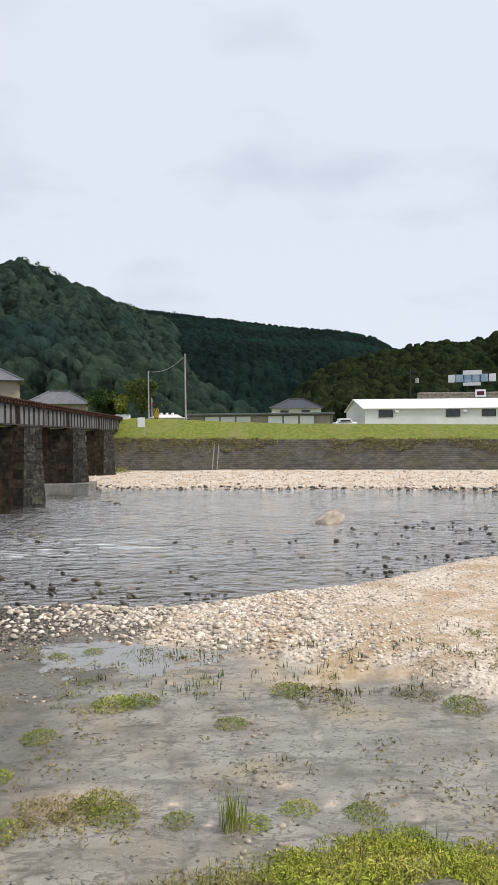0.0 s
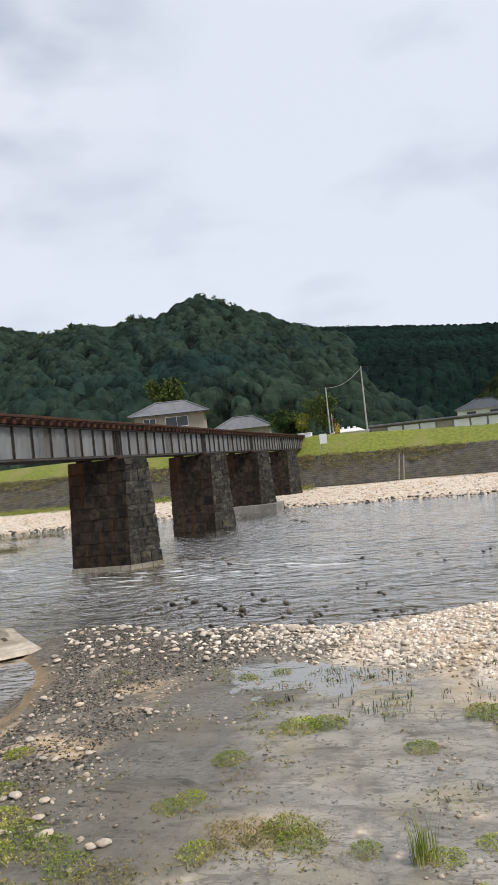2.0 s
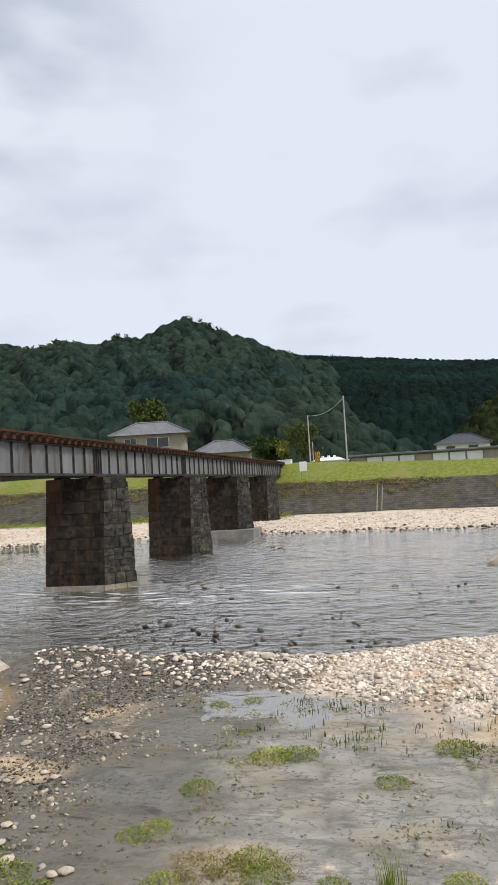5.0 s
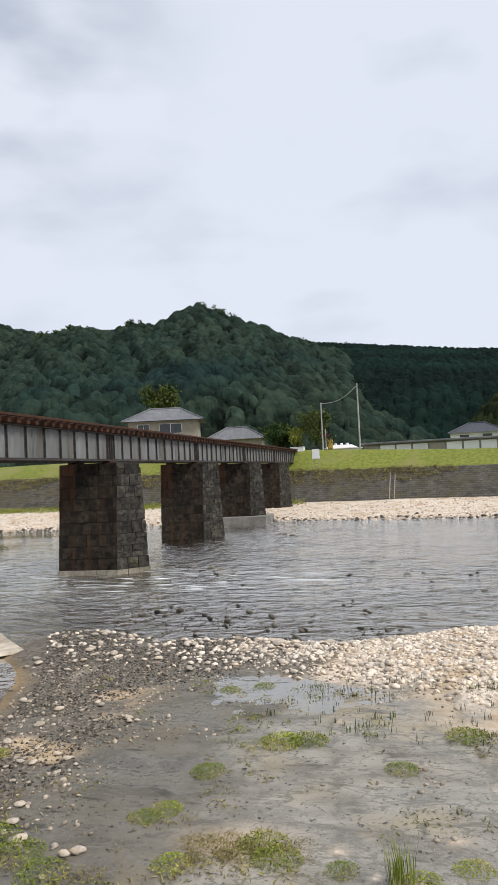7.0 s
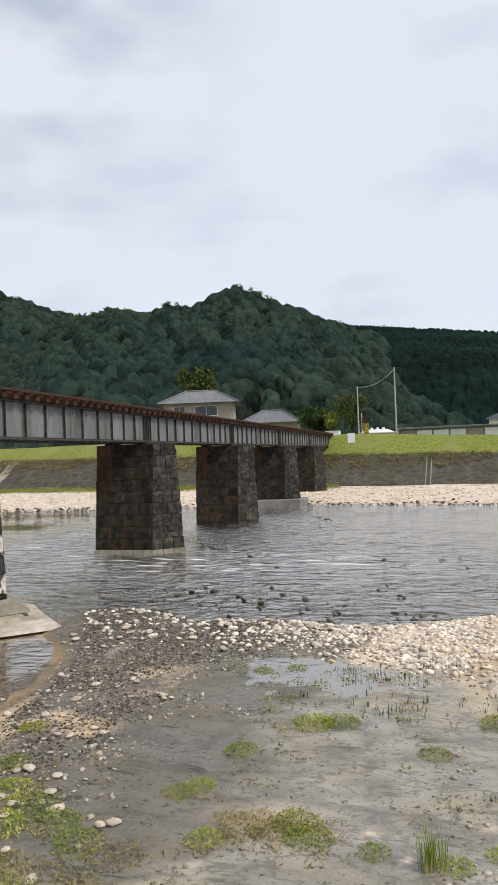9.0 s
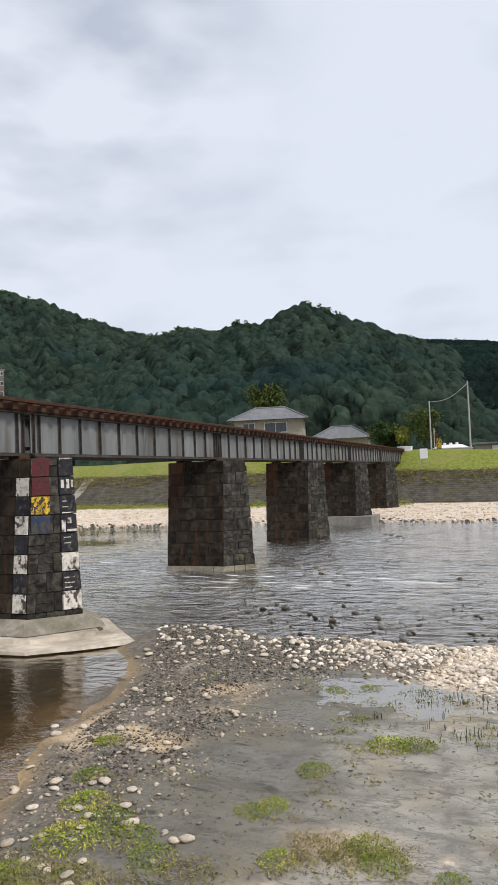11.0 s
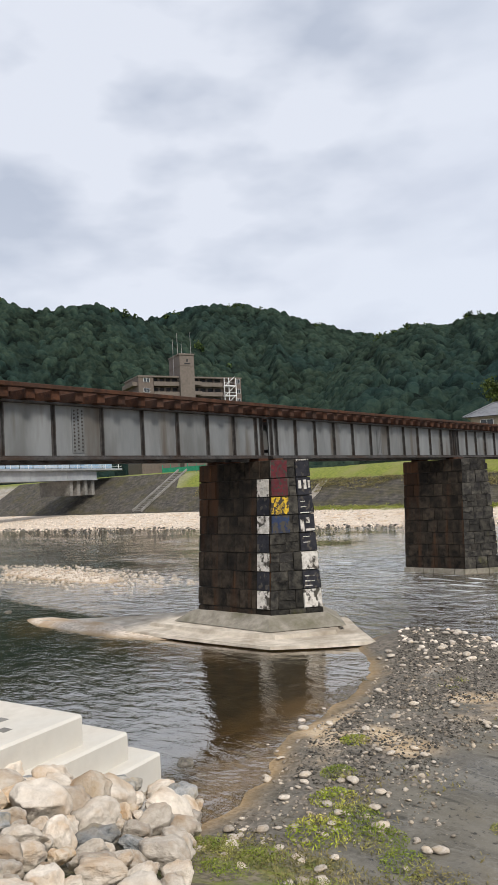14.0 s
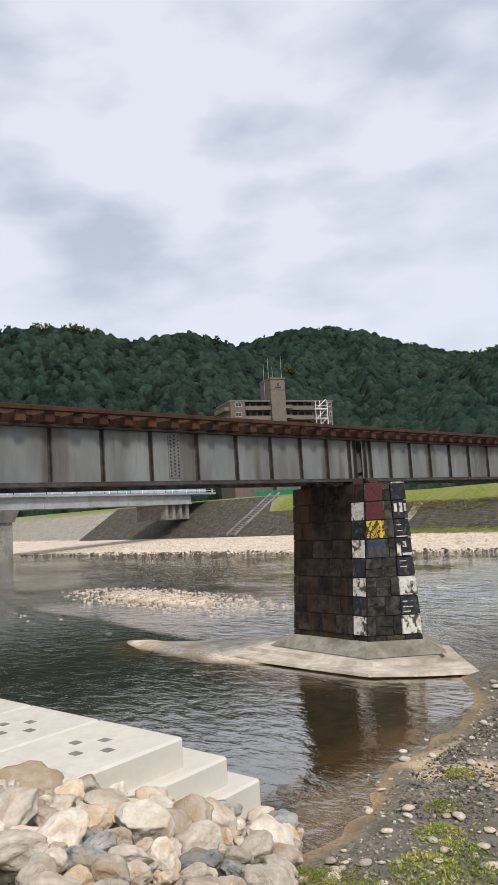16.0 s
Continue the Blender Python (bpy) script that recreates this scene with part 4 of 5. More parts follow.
def ridge_trees(name, prof, r_ridge, n, seed, mat, label):
    """Single tall trees that stand out of the ridge line: thin stems with a few tiers of foliage."""
    r = random.Random(seed)
    vs, fs = [], []
    centres = [r.uniform(prof[0][0] + 1, prof[-1][0] - 1) for _ in range(n // 5)]
    for _ in range(n):
        d = r.choice(centres) + r.gauss(0, .5)
        e = float(np.interp(d, [p[0] for p in prof], [p[1] for p in prof]))
        R = r_ridge * .985
        x, y, z = -math.sin(radians(d)) * R, math.cos(radians(d)) * R, 4.2 + e * R - 1.5
        h = r.uniform(3.5, 7.5)
        k = len(vs)
        for a in range(3):
            vs.append((x + .14 * math.cos(a * 2.1), y + .14 * math.sin(a * 2.1), z - 1))
        vs.append((x, y, z + h))
        fs += [(k, k + 1, k + 3), (k + 1, k + 2, k + 3), (k + 2, k, k + 3)]
        for _ in range(26):
            t = r.uniform(.35, 1)
            w = h * .20 * (1.15 - t) + .35
            c = Vector((x + r.gauss(0, w), y + r.gauss(0, w), z + h * t))
            m = Euler((r.uniform(0, 6.3), r.uniform(0, 6.3), r.uniform(0, 6.3))).to_matrix()
            k = len(vs)
            for u, v in ((-.6, -.3), (.6, -.3), (.4, .5), (-.4, .5)):
                vs.append(c + m @ Vector((u, v, 0)))
            fs.append((k, k + 1, k + 2, k + 3))
    tagged(new(name, mesh_from(name, vs, fs, mat)), label, "trees", kind="stuff")


for prof, r_, n_, sd in ((PEAK_LINE, 430, 60, 1), (LEFT_LINE, 420, 60, 2), (BACK_LINE, 620, 40, 3), (CEDAR_LINE, 640, 40, 4)):
    ridge_trees("ridge_trees", prof, r_, n_, sd, M_LEAF, "single dark trees standing along a mountain ridge")

# ---- far revetment and its blocks ----
def revetment_material():
    m = material("revetment_blocks", (0.060, 0.055, 0.048), (0.135, 0.12, 0.10), 1.2, 0.95, 0.3, 20, c=(0.10, 0.088, 0.045), c_scale=0.35)
    n, l = m.node_tree.nodes, m.node_tree.links
    p = n["Principled BSDF"]
    geo = n.new("ShaderNodeNewGeometry")
    sx = n.new("ShaderNodeSeparateXYZ")
    l.new(geo.outputs["Position"], sx.inputs["Vector"])
    cx = n.new("ShaderNodeCombineXYZ")
    l.new(sx.outputs["X"], cx.inputs["X"])
    l.new(sx.outputs["Z"], cx.inputs["Y"])
    br = n.new("ShaderNodeTexBrick")
    br.inputs["Scale"].default_value = 1.0
    br.inputs["Brick Width"].default_value, br.inputs["Row Height"].default_value = 0.55, 0.2
    br.inputs["Mortar Size"].default_value = 0.02
    br.inputs["Color1"].default_value, br.inputs["Color2"].default_value, br.inputs["Mortar"].default_value = (1, 1, 1, 1), (.72, .72, .72, 1), (.5, .5, .5, 1)
    l.new(cx.outputs["Vector"], br.inputs["Vector"])
    mu = n.new("ShaderNodeMixRGB")
    mu.blend_type = 'MULTIPLY'
    mu.inputs["Fac"].default_value = 1
    src = p.inputs["Base Color"].links[0].from_socket
    l.new(src, mu.inputs["Color1"])
    l.new(br.outputs["Color"], mu.inputs["Color2"])
    l.new(mu.outputs["Color"], p.inputs["Base Color"])
    bp = n.new("ShaderNodeBump")
    bp.inputs["Distance"].default_value = .08
    l.new(br.outputs["Color"], bp.inputs["Height"])
    l.new(bp.outputs["Normal"], p.inputs["Normal"])
    return m


rx = np.arange(-146, 90, 1.0)
RS = np.linspace(0, 1, 9)
RX, RT = np.meshgrid(rx, RS)
RY = far_foot(RX) + RT * wall_width(RX)
RZ = ground_z(RX, RY) + .06
tagged(new("revetment", grid_mesh("revetment", RX, RY, RZ, revetment_material())), "dark grey block revetment with weeds on the far bank", "revetment", kind="structure")


# ---- buildings on the far side ----
def hip_roof(bm, x0, x1, y0, y1, z, rise, inset):
    a = [bm.verts.new(v) for v in ((x0, y0, z), (x1, y0, z), (x1, y1, z), (x0, y1, z))]
    ym = (y0 + y1) / 2
    r = [bm.verts.new((x0 + inset, ym, z + rise)), bm.verts.new((x1 - inset, ym, z + rise))]
    bm.faces.new((a[0], a[1], r[1], r[0]))
    bm.faces.new((a[2], a[3], r[0], r[1]))
    bm.faces.new((a[1], a[2], r[1]))
    bm.faces.new((a[3], a[0], r[0]))
    bm.faces.new(a[::-1])
    for v0, v1 in ((r[0], r[1]), (a[0], r[0]), (a[1], r[1])):
        tube(bm, v0.co + Vector((0, 0, .05)), v1.co + Vector((0, 0, .05)), .11, sides=6)
    return bm


def window(parent, x, z, w, h, y=0.0, frame_mat=None):
    fm = frame_mat or M_WALLW
    g = part("window", boxes((x - w / 2, x + w / 2, y - .03, y + .02, z, z + h)), M_GLASS, parent)
    part("window_frame", boxes((x - w / 2 - .06, x + w / 2 + .06, y - .08, y + .02, z - .06, z), (x - w / 2 - .06, x + w / 2 + .06, y - .08, y + .02, z + h, z + h + .06),
                               (x - w / 2 - .06, x - w / 2, y - .08, y + .02, z, z + h), (x + w / 2, x + w / 2 + .06, y - .08, y + .02, z, z + h), (x - .025, x + .025, y - .07, y - .03, z, z + h)), fm, g)
    return g


# two-storey tiled house
h1 = thing("house", pose(-33.7, 89.5, 5.6, 0, 0, 15), "two-storey beige house with grey tiled hip roof", "house")
part("wall", boxes((-4.6, 4.6, 0, 7, 0, 5.9)), M_BEIGE, h1)
part("roof", hip_roof(bmesh.new(), -5.4, 5.4, -.8, 7.8, 5.9, 1.9, 3.4), M_ROOF, h1)
for x, w in ((-2.6, 1.5), (1.0, 2.9)):
    window(h1, x, 4.2, w, 1.25, -.005)
part("gutter", boxes((-5.3, 5.3, -.86, -.78, 5.8, 5.9)), M_DARK, h1)
h2 = thing("house", pose(-27.0, 101, 5.6, 0, 0, 10), "low house with grey tiled hip roof", "house")
part("wall", boxes((-4, 4, 0, 6, 0, 3.4)), M_BEIGE, h2)
part("roof", hip_roof(bmesh.new(), -4.6, 4.6, -.6, 6.6, 3.4, 1.9, 3.2), M_ROOF, h2)

# white warehouse
wh = thing("warehouse", pose(17.7, 109, 5.1, 0, 0, 3), "long white warehouse with a pale metal gable roof", "warehouse")
part("wall", boxes((0, 46, 0, 15, 0, 3.1)), M_WALLW, wh)
bm = bmesh.new()
g0 = [bm.verts.new(v) for v in ((0, 0, 3.1), (0, 15, 3.1), (0, 7.5, 4.75))]
bm.faces.new(g0)
part("gable", bm, M_WALLW, wh)
bm = bmesh.new()
for s in (0, 1):
    ya, yb = (-.35, 7.5) if s == 0 else (15.35, 7.5)
    q = [bm.verts.new(v) for v in ((-.4, ya, 3.05), (46.4, ya, 3.05), (46.4, yb, 4.85), (-.4, yb, 4.85))]
    bm.faces.new(q)
    q2 = [bm.verts.new((v.co.x, v.co.y, v.co.z - .12)) for v in q]
    bm.faces.new(q2[::-1])
    for i in range(4):
        bm.faces.new((q[i], q[(i + 1) % 4], q2[(i + 1) % 4], q2[i]))
part("roof", bm, M_ROOFW, wh)
for x in (3.2, 13.6, 19.2, 28, 36):
    window(wh, x, 1.75, 2.1, 1.0, -.005, M_DARK)
for x in (4.8, 15.4):
    part("exhaust_hood", boxes((x - .3, x + .3, -.3, 0, 2.35, 2.75), bevel=.04), M_WALLW, wh)

# long low shed with grey panels, and a tiled house behind it
sh = thing("long_shed", pose(-8.6, 100, 5.4, 0, 0, -3), "long low shed with pale panels and flat dark roof", "shed")
part("wall", boxes((0, 20.2, .1, 3, 0, 1.7)), M_PLINTH, sh)
part("roof", boxes((-.3, 20.5, -.5, 3.4, 1.7, 1.95), bevel=.03), M_ROOF, sh)
for i in range(9):
    part("panel", boxes((.3 + i * 2.2, 2.25 + i * 2.2, .0, .1, .1, 1.5), bevel=.02), M_WALLW if i % 4 else M_BEIGE, sh)
h3 = thing("house", pose(8.1, 122, 5.4, 0, 0, -4), "white house with dark tiled hip roof", "house")
part("wall", boxes((-4.2, 4.2, 0, 6, 0, 3.4)), M_WALLW, h3)
part("roof", hip_roof(bmesh.new(), -4.6, 4.6, -.7, 6.7, 3.4, 1.7, 3.4), M_ROOFD, h3)
for x in (-2.0, 1.6):
    window(h3, x, 2.2, 1.3, .8, -.005, M_DARK)

# apartment block
ap = thing("apartment_building", pose(-168.3, 144.8, 7.0, 0, 0, 68), "brown tiled apartment building with balconies and a stair tower", "apartment building")
H = 33.3
part("wall", boxes((0, 35.4, 1.6, 14, 0, H - .5), (0, 4.9, 0, 1.6, 0, H - .5), (33.0, 35.4, 0, 1.6, 0, H - .5)), M_APT, ap)
part("roof_slab", boxes((-.2, 35.6, -.2, 14.2, H - .5, H)), M_APTL, ap)
part("tower", boxes((13.4, 18.3, -1.4, 8, 0, H + 6.6), (13.2, 18.5, -1.6, 8.2, H + 6.6, H + 7.1), (13.3, 18.4, -1.5, 8.1, H + 3.2, H + 3.4)), M_APTL, ap)
part("tower_sign", boxes((15.0, 17.0, -1.46, -1.39, H + 3.7, H + 4.1), (15.7, 16.2, -1.46, -1.39, H + 4.4, H + 5.4)), M_DARK, ap)
part("roof_vent", tube(bmesh.new(), (16.8, 3, H + 7.1), (16.8, 3, H + 8.0), .35), M_WALLW, ap)
for f in range(8, 11):
    z = H - 3.15 * (11 - f) + .1
    for x0, x1 in ((4.9, 13.4), (18.3, 28.6)):
        part("balcony", boxes((x0, x1, -.3, -.1, z, z + 1.2), (x0, x1, -.3, 1.6, z - .15, z + .05)), M_APTL, ap)
        # flat dark panel at the balcony's back, its colour standing for the shade there
        part("recess", boxes((x0 + .05, x1 - .05, 1.5, 1.62, z + .1, z + 2.6)), M_DARK, ap)
        for k in range(1, 4):
            part("pillar", boxes((x0 + (x1 - x0) * k / 4 - .35, x0 + (x1 - x0) * k / 4 + .35, 1.2, 1.6, z, z + 2.7)), M_APT, ap)
    window(ap, 2.6, z + 1.0, 1.9, 1.2, -.01)
    window(ap, 34.2, z + 1.0, 1.5, 1.3, -.01)
    part("side_balcony", boxes((-1.6, 0, 1, 12, z, z + 1.15), (-1.6, 0, 1, 12, z - .15, z + .05)), M_APTL, ap)
    part("tower_landing", boxes((18.3, 20.6, -1.4, .2, z + .2, z + 1.3)), M_APTL, ap)
    part("stair_landing", boxes((28.8, 33.0, -1.2, 1.6, z, z + .25), (28.8, 33.0, -1.2, -1.1, z + 1.0, z + 1.1)), M_WALLW, ap)
    bm = tube(bmesh.new(), (29.2, -1.1, z + .2), (32.6, -1.1, z + 3.1), .1, sides=6)
    part("stair_brace", bm, M_WALLW, ap)
for x in (28.8, 30.4, 33.0):
    part("stair_post", boxes((x - .1, x + .1, -1.2, -1.0, 0, H - .4)), M_WALLW, ap)
for x, h in ((13.0, 12.5), (14.6, 14.5), (16.0, 11.5), (19.2, 15.2)):
    part("antenna", tube(bmesh.new(), (x, 3, H + (7 if x < 18.4 and x > 13.3 else 0)), (x, 3, H + h), .09, .05, 6), M_POLE, ap)

# road bridge upstream: its near girder along x = 0, the deck behind it
rb = thing("road_bridge", pose(-110.3, 83.7, 0, 0, 0, 193.4), "pale grey steel road bridge with railings", "bridge")
part("girder", boxes((0, .3, 0, 60, 7.05, 8.75), (-.25, .5, 0, 60, 6.95, 7.07), bevel=.02), M_ROADB, rb)
part("back_girder", boxes((7.6, 7.9, 0, 60, 7.05, 8.75)), M_ROADB, rb)
part("deck", boxes((-.7, 8.8, -7, 60, 8.75, 9.1), bevel=.03), M_ROADB, rb)
for y in range(-6, 60, 4):
    part("railing_post", boxes((-.6, -.48, y - .06, y + .06, 9.1, 10.1)), M_WALLW, rb)
part("railing", boxes((-.6, -.5, -7, 60, 10.0, 10.1), (-.6, -.5, -7, 60, 9.5, 9.57)), M_WALLW, rb)
part("road_pier", boxes((.6, 7.4, 40.4, 43.2, -.5, 5.3), bevel=.05), M_PLINTH, rb)
bm = bmesh.new()
prism(bm, [(-.6, 40.0), (8.6, 40.0), (8.6, 43.6), (-.6, 43.6)], 5.2, 6.95, -.9)
part("pier_cap", bm, M_PLINTH, rb)
for y in range(8, 60, 9):
    part("web_stiffener", boxes((-.06, 0, y - .05, y + .05, 7.07, 8.75)), M_ROADB, rb)

# poles by the level crossing
def pole(x, y, z0, z1, r, label):
    ob = thing("utility_pole", pose(x, y, 0), label, "utility pole")
    part("shaft", tube(bmesh.new(), (0, 0, z0), (0, 0, z1), r, r * .7), M_POLE, ob)
    return ob


p_a = pole(-7.75, 88, 5.4, 14.35, .115, "tall grey utility pole with a coil of cable")
bm = bmesh.new()
for i in range(20):
    a0, a1 = 2 * math.pi * i / 20, 2 * math.pi * (i + 1) / 20
    tube(bm, (.5 + .38 * math.cos(a0), -.2, 13.85 + .38 * math.sin(a0)), (.5 + .38 * math.cos(a1), -.2, 13.85 + .38 * math.sin(a1)), .04, sides=6)
part("cable_coil", bm, M_DARK, p_a)
p_b = pole(-12.0, 86, 5.4, 12.1, .095, "slim white pole by the level crossing")
bm = bmesh.new()
pa, pb = Vector((-7.75, 88, 14.1)), Vector((-12.0, 86, 12.0))
pts = [pa.lerp(pb, i / 10) - Vector((0, 0, 1.1 * math.sin(math.pi * i / 10) * .6)) for i in range(11)]
for a, b in zip(pts[:-1], pts[1:]):
    tube(bm, a, b, .025, sides=5)
tagged(part("overhead_cable", bm, M_POLE), "sagging cable between two poles", "cable")
sg = thing("notice_sign", pose(-12.1, 80.6, 0), "small white notice board on two posts", "sign")
part("board", boxes((-.42, .42, -.03, .03, 5.3, 6.4), bevel=.01), M_WALLW, sg)
for x in (-.38, .38):
    part("post", boxes((x - .03, x + .03, -.03, .03, 4.2, 5.3)), M_POLE, sg)

# crossing signal, relay box, stair on the revetment
cs = thing("crossing_signal", pose(-11.7, 86.6, 5.5), "red level crossing signal on a pale post", "signal")
part("post", tube(bmesh.new(), (0, 0, 0), (0, 0, 3.4), .07), M_POLE, cs)
for x in (-.3, .3):
    part("lamp_hood", tube(bmesh.new(), (x, -.05, 2.6), (x, -.3, 2.6), .2, .22), M_RED, cs)
part("warning_board", boxes((.2, .8, -.05, .05, .9, 2.2), bevel=.01), M_YEL, cs)
rbx = part("relay_box", boxes((-.8, .8, -.5, .5, 0, 1.2), (-.85, .85, -.55, .55, 1.2, 1.28), bevel=.03), M_WALLW)
rbx.matrix_world = pose(-15.0, 85.5, 5.6)
tagged(rbx, "white metal relay box beside the track", "box")
st = thing("bank_stair", pose(0, 0, 0), "narrow concrete stair up the far revetment", "stair")
for i in range(22):
    y0 = 79.2 + i * .46
    z0 = .95 + i * .292
    part("stair_step", boxes((-94.2, -92.4, y0, y0 + .5, z0 - .3, z0 + .3), bevel=.015), M_PLINTH, st)
for x in (-94.5, -92.3):
    bm = bmesh.new()
    q = [(y, z) for y, z in ((78.8, .9), (89.8, 7.7), (89.8, 8.0), (78.8, 1.35))]
    a = [bm.verts.new((x, *p)) for p in q]
    b = [bm.verts.new((x + .25, *p)) for p in q]
    bm.faces.new(a)
    bm.faces.new(b[::-1])
    for i in range(4):
        bm.faces.new((a[i], a[(i + 1) % 4], b[(i + 1) % 4], b[i]))
    part("stair_kerb", bm, M_PLINTH, st)
# concrete drain down the revetment
bm = boxes((-.3, -.2, 0, 6.9, -.1, .10), (.2, .3, 0, 6.9, -.1, .10), (-.2, .2, 0, 6.9, -.1, .02))
dr = part("drain_channel", bm, M_COLLAR)
dr.matrix_world = pose(-3.6, 74.3, .68, 26.8)
tagged(dr, "pale concrete drain down the revetment", "drain")

# under and beside the road bridge
for y in (.8, 2.8, 4.8, 6.8):
    part("abutment_column", boxes((.3, 7.6, y - .4, y + .4, 4.2, 6.95), bevel=.03), M_PLINTH, rb)
M_FENCEB = material("pale_blue_fence", (0.20, 0.33, 0.48), (0.34, 0.46, 0.58), 1.5, 0.6, 0.1, 10, c=(0.5, 0.55, 0.58), c_scale=0.5)
M_FENCEG = material("green_net_fence", (0.02, 0.20, 0.11), (0.04, 0.28, 0.16), 2, 0.7, 0.1, 10)
for y in range(-4, 58, 3):
    part("railing_panel", boxes((-.57, -.53, y + .1, y + 2.9, 9.15, 9.95)), M_FENCEB, rb)
gf = thing("green_fence", pose(-101, 92, 7.4, 0, 0, 8), "green net fence on the far bank", "fence")
for i in range(6):
    part("post", boxes((i * 2 - .05, i * 2 + .05, -.05, .05, 0, 1.7)), M_FENCEG, gf)
for i in range(5):
    part("net_panel", boxes((i * 2 + .05, i * 2 + 1.95, -.015, .015, .25, 1.1)), M_FENCEG, gf)

# billboards and a pole behind the warehouse
bb = thing("billboard", pose(40.9, 131, 6, 0, 0, -18), "row of blue and white billboards on posts", "billboard")
for i in range(6):
    part("board", boxes((-4.2 + i * 1.42, -2.95 + i * 1.42, -.1, .1, 7.6, 9.0), bevel=.02), M_FENCEB if i % 5 else M_WALLW, bb)
part("top_board", boxes((-1.6, 1.7, -.25, -.12, 8.9, 9.7), bevel=.02), M_WALLW, bb)
part("lower_board", boxes((-1.6, 1.5, -.25, -.12, 6.9, 7.5), bevel=.02), M_WALLW, bb)
for x in (-3.6, -.8, 1.0, 3.6):
    part("post", boxes((x - .08, x + .08, .1, .25, 0, 8.4)), M_DARK, bb)
up = thing("utility_pole", pose(29.6, 131, 5), "dark utility pole with crossarms and transformer", "utility pole")
part("shaft", tube(bmesh.new(), (0, 0, 0), (0, 0, 11.2), .18, .12), M_DARK, up)
for z in (9.6, 10.6):
    part("crossarm", boxes((-.2, 1.9, -.06, .06, z, z + .12)), M_DARK, up)
part("transformer", tube(bmesh.new(), (1.2, 0, 8.5), (1.2, 0, 9.4), .35), M_POLE, up)
rs = thing("red_sign", pose(40.8, 126, 6, 0, 0, -15), "small red and white sign above the warehouse", "sign")
part("board", boxes((-.9, .9, -.05, .05, 4.6, 5.9), bevel=.02), M_WALLW, rs)
part("red_mark", boxes((-.6, .6, -.08, -.05, 4.9, 5.6), bevel=.01), M_RED, rs)
part("post", boxes((-.08, .08, .05, .2, 0, 4.8)), M_DARK, rs)


# ---- concrete step blocks ----
STEP = Matrix.Translation((-8.31, 6.17, 0)) @ Matrix.Rotation(radians(8.5), 4, 'Z')


def step_block(x1, y1, z1, length, depth, height, holes):
    bm = bmesh.new()
    box(bm, -length, 0, -depth, 0, -height, 0, bevel=.035)
    ob = thing("concrete_block", STEP @ pose(x1, y1, z1), "new pale concrete step block with square recesses", "concrete block", "concrete step blocks")
    part("body", bm, M_BLOCK, ob)
    if holes:
        for i, j in ((-1.18, -.95), (-.9, -.66), (-.78, -1.24), (-.5, -.93)):
            # no hollow is cut: a darker grey plate gives the recess's shade by colour
            part("recess", boxes((i - .085, i + .085, j - .07, j + .07, -.02, .003)), M_PLINTH, ob)
    return ob


for i in range(4):
    step_block(-1.83 * i, 0, 1.2, 1.8, 1.8, .55, True)
    step_block(-1.83 * i - .05, -1.82, 1.2, 1.8, 1.8, .55, True)
    step_block(.25 - 1.83 * i, .62, .80, 1.8, 1.8, .5, False)
    step_block(.5 - 1.83 * i, 1.02, .42, 1.8, 1.8, .7, False)


# ---- stones ----
def stone_mesh(name, mat, seed, subdiv=3, rough=.22, flat=.75, smooth=False):
    bm = bmesh.new()
    bmesh.ops.create_icosphere(bm, subdivisions=subdiv, radius=.5)
    o = Vector((seed * 3.1, seed * 1.7, seed * 2.3))
    rs = random.Random(seed)
    planes = [(Vector((rs.gauss(0, 1), rs.gauss(0, 1), rs.gauss(0, 1))).normalized(), rs.uniform(.27, .42)) for _ in range(11)]
    for v in bm.verts:
        d = v.co.normalized()
        for nrm, h in planes:
            k = v.co.dot(nrm)
            if k > h:
                v.co -= nrm * (k - h) * .9
        v.co += d * rough * .35 * noise.noise(d * 2.1 + o) + d * .03 * noise.noise(d * 6 + o)
        v.co.z *= flat
    me = bpy.data.meshes.new(name)
    bm.to_mesh(me)
    bm.free()
    me.materials.append(mat)
    if smooth:
        me.shade_smooth()
    return me


BOULDS = [(stone_mesh("boulder", M_BOULD, 1 + i, 4, smooth=True), "pale cream boulder in the riprap pile") for i in range(5)]
BOULDS += [(stone_mesh("boulder", M_BOULDG, 21 + i, 4, .3), "dark grey veined angular boulder in the riprap") for i in range(2)]
BOULDS += [(stone_mesh("boulder", M_BOULDO, 31 + i, 4, .25, smooth=True), "ochre-stained boulder in the riprap pile") for i in range(2)]
rng = random.Random(5)


def zground(x, y):
    return float(ground_z(np.array([x]), np.array([y]))[0])


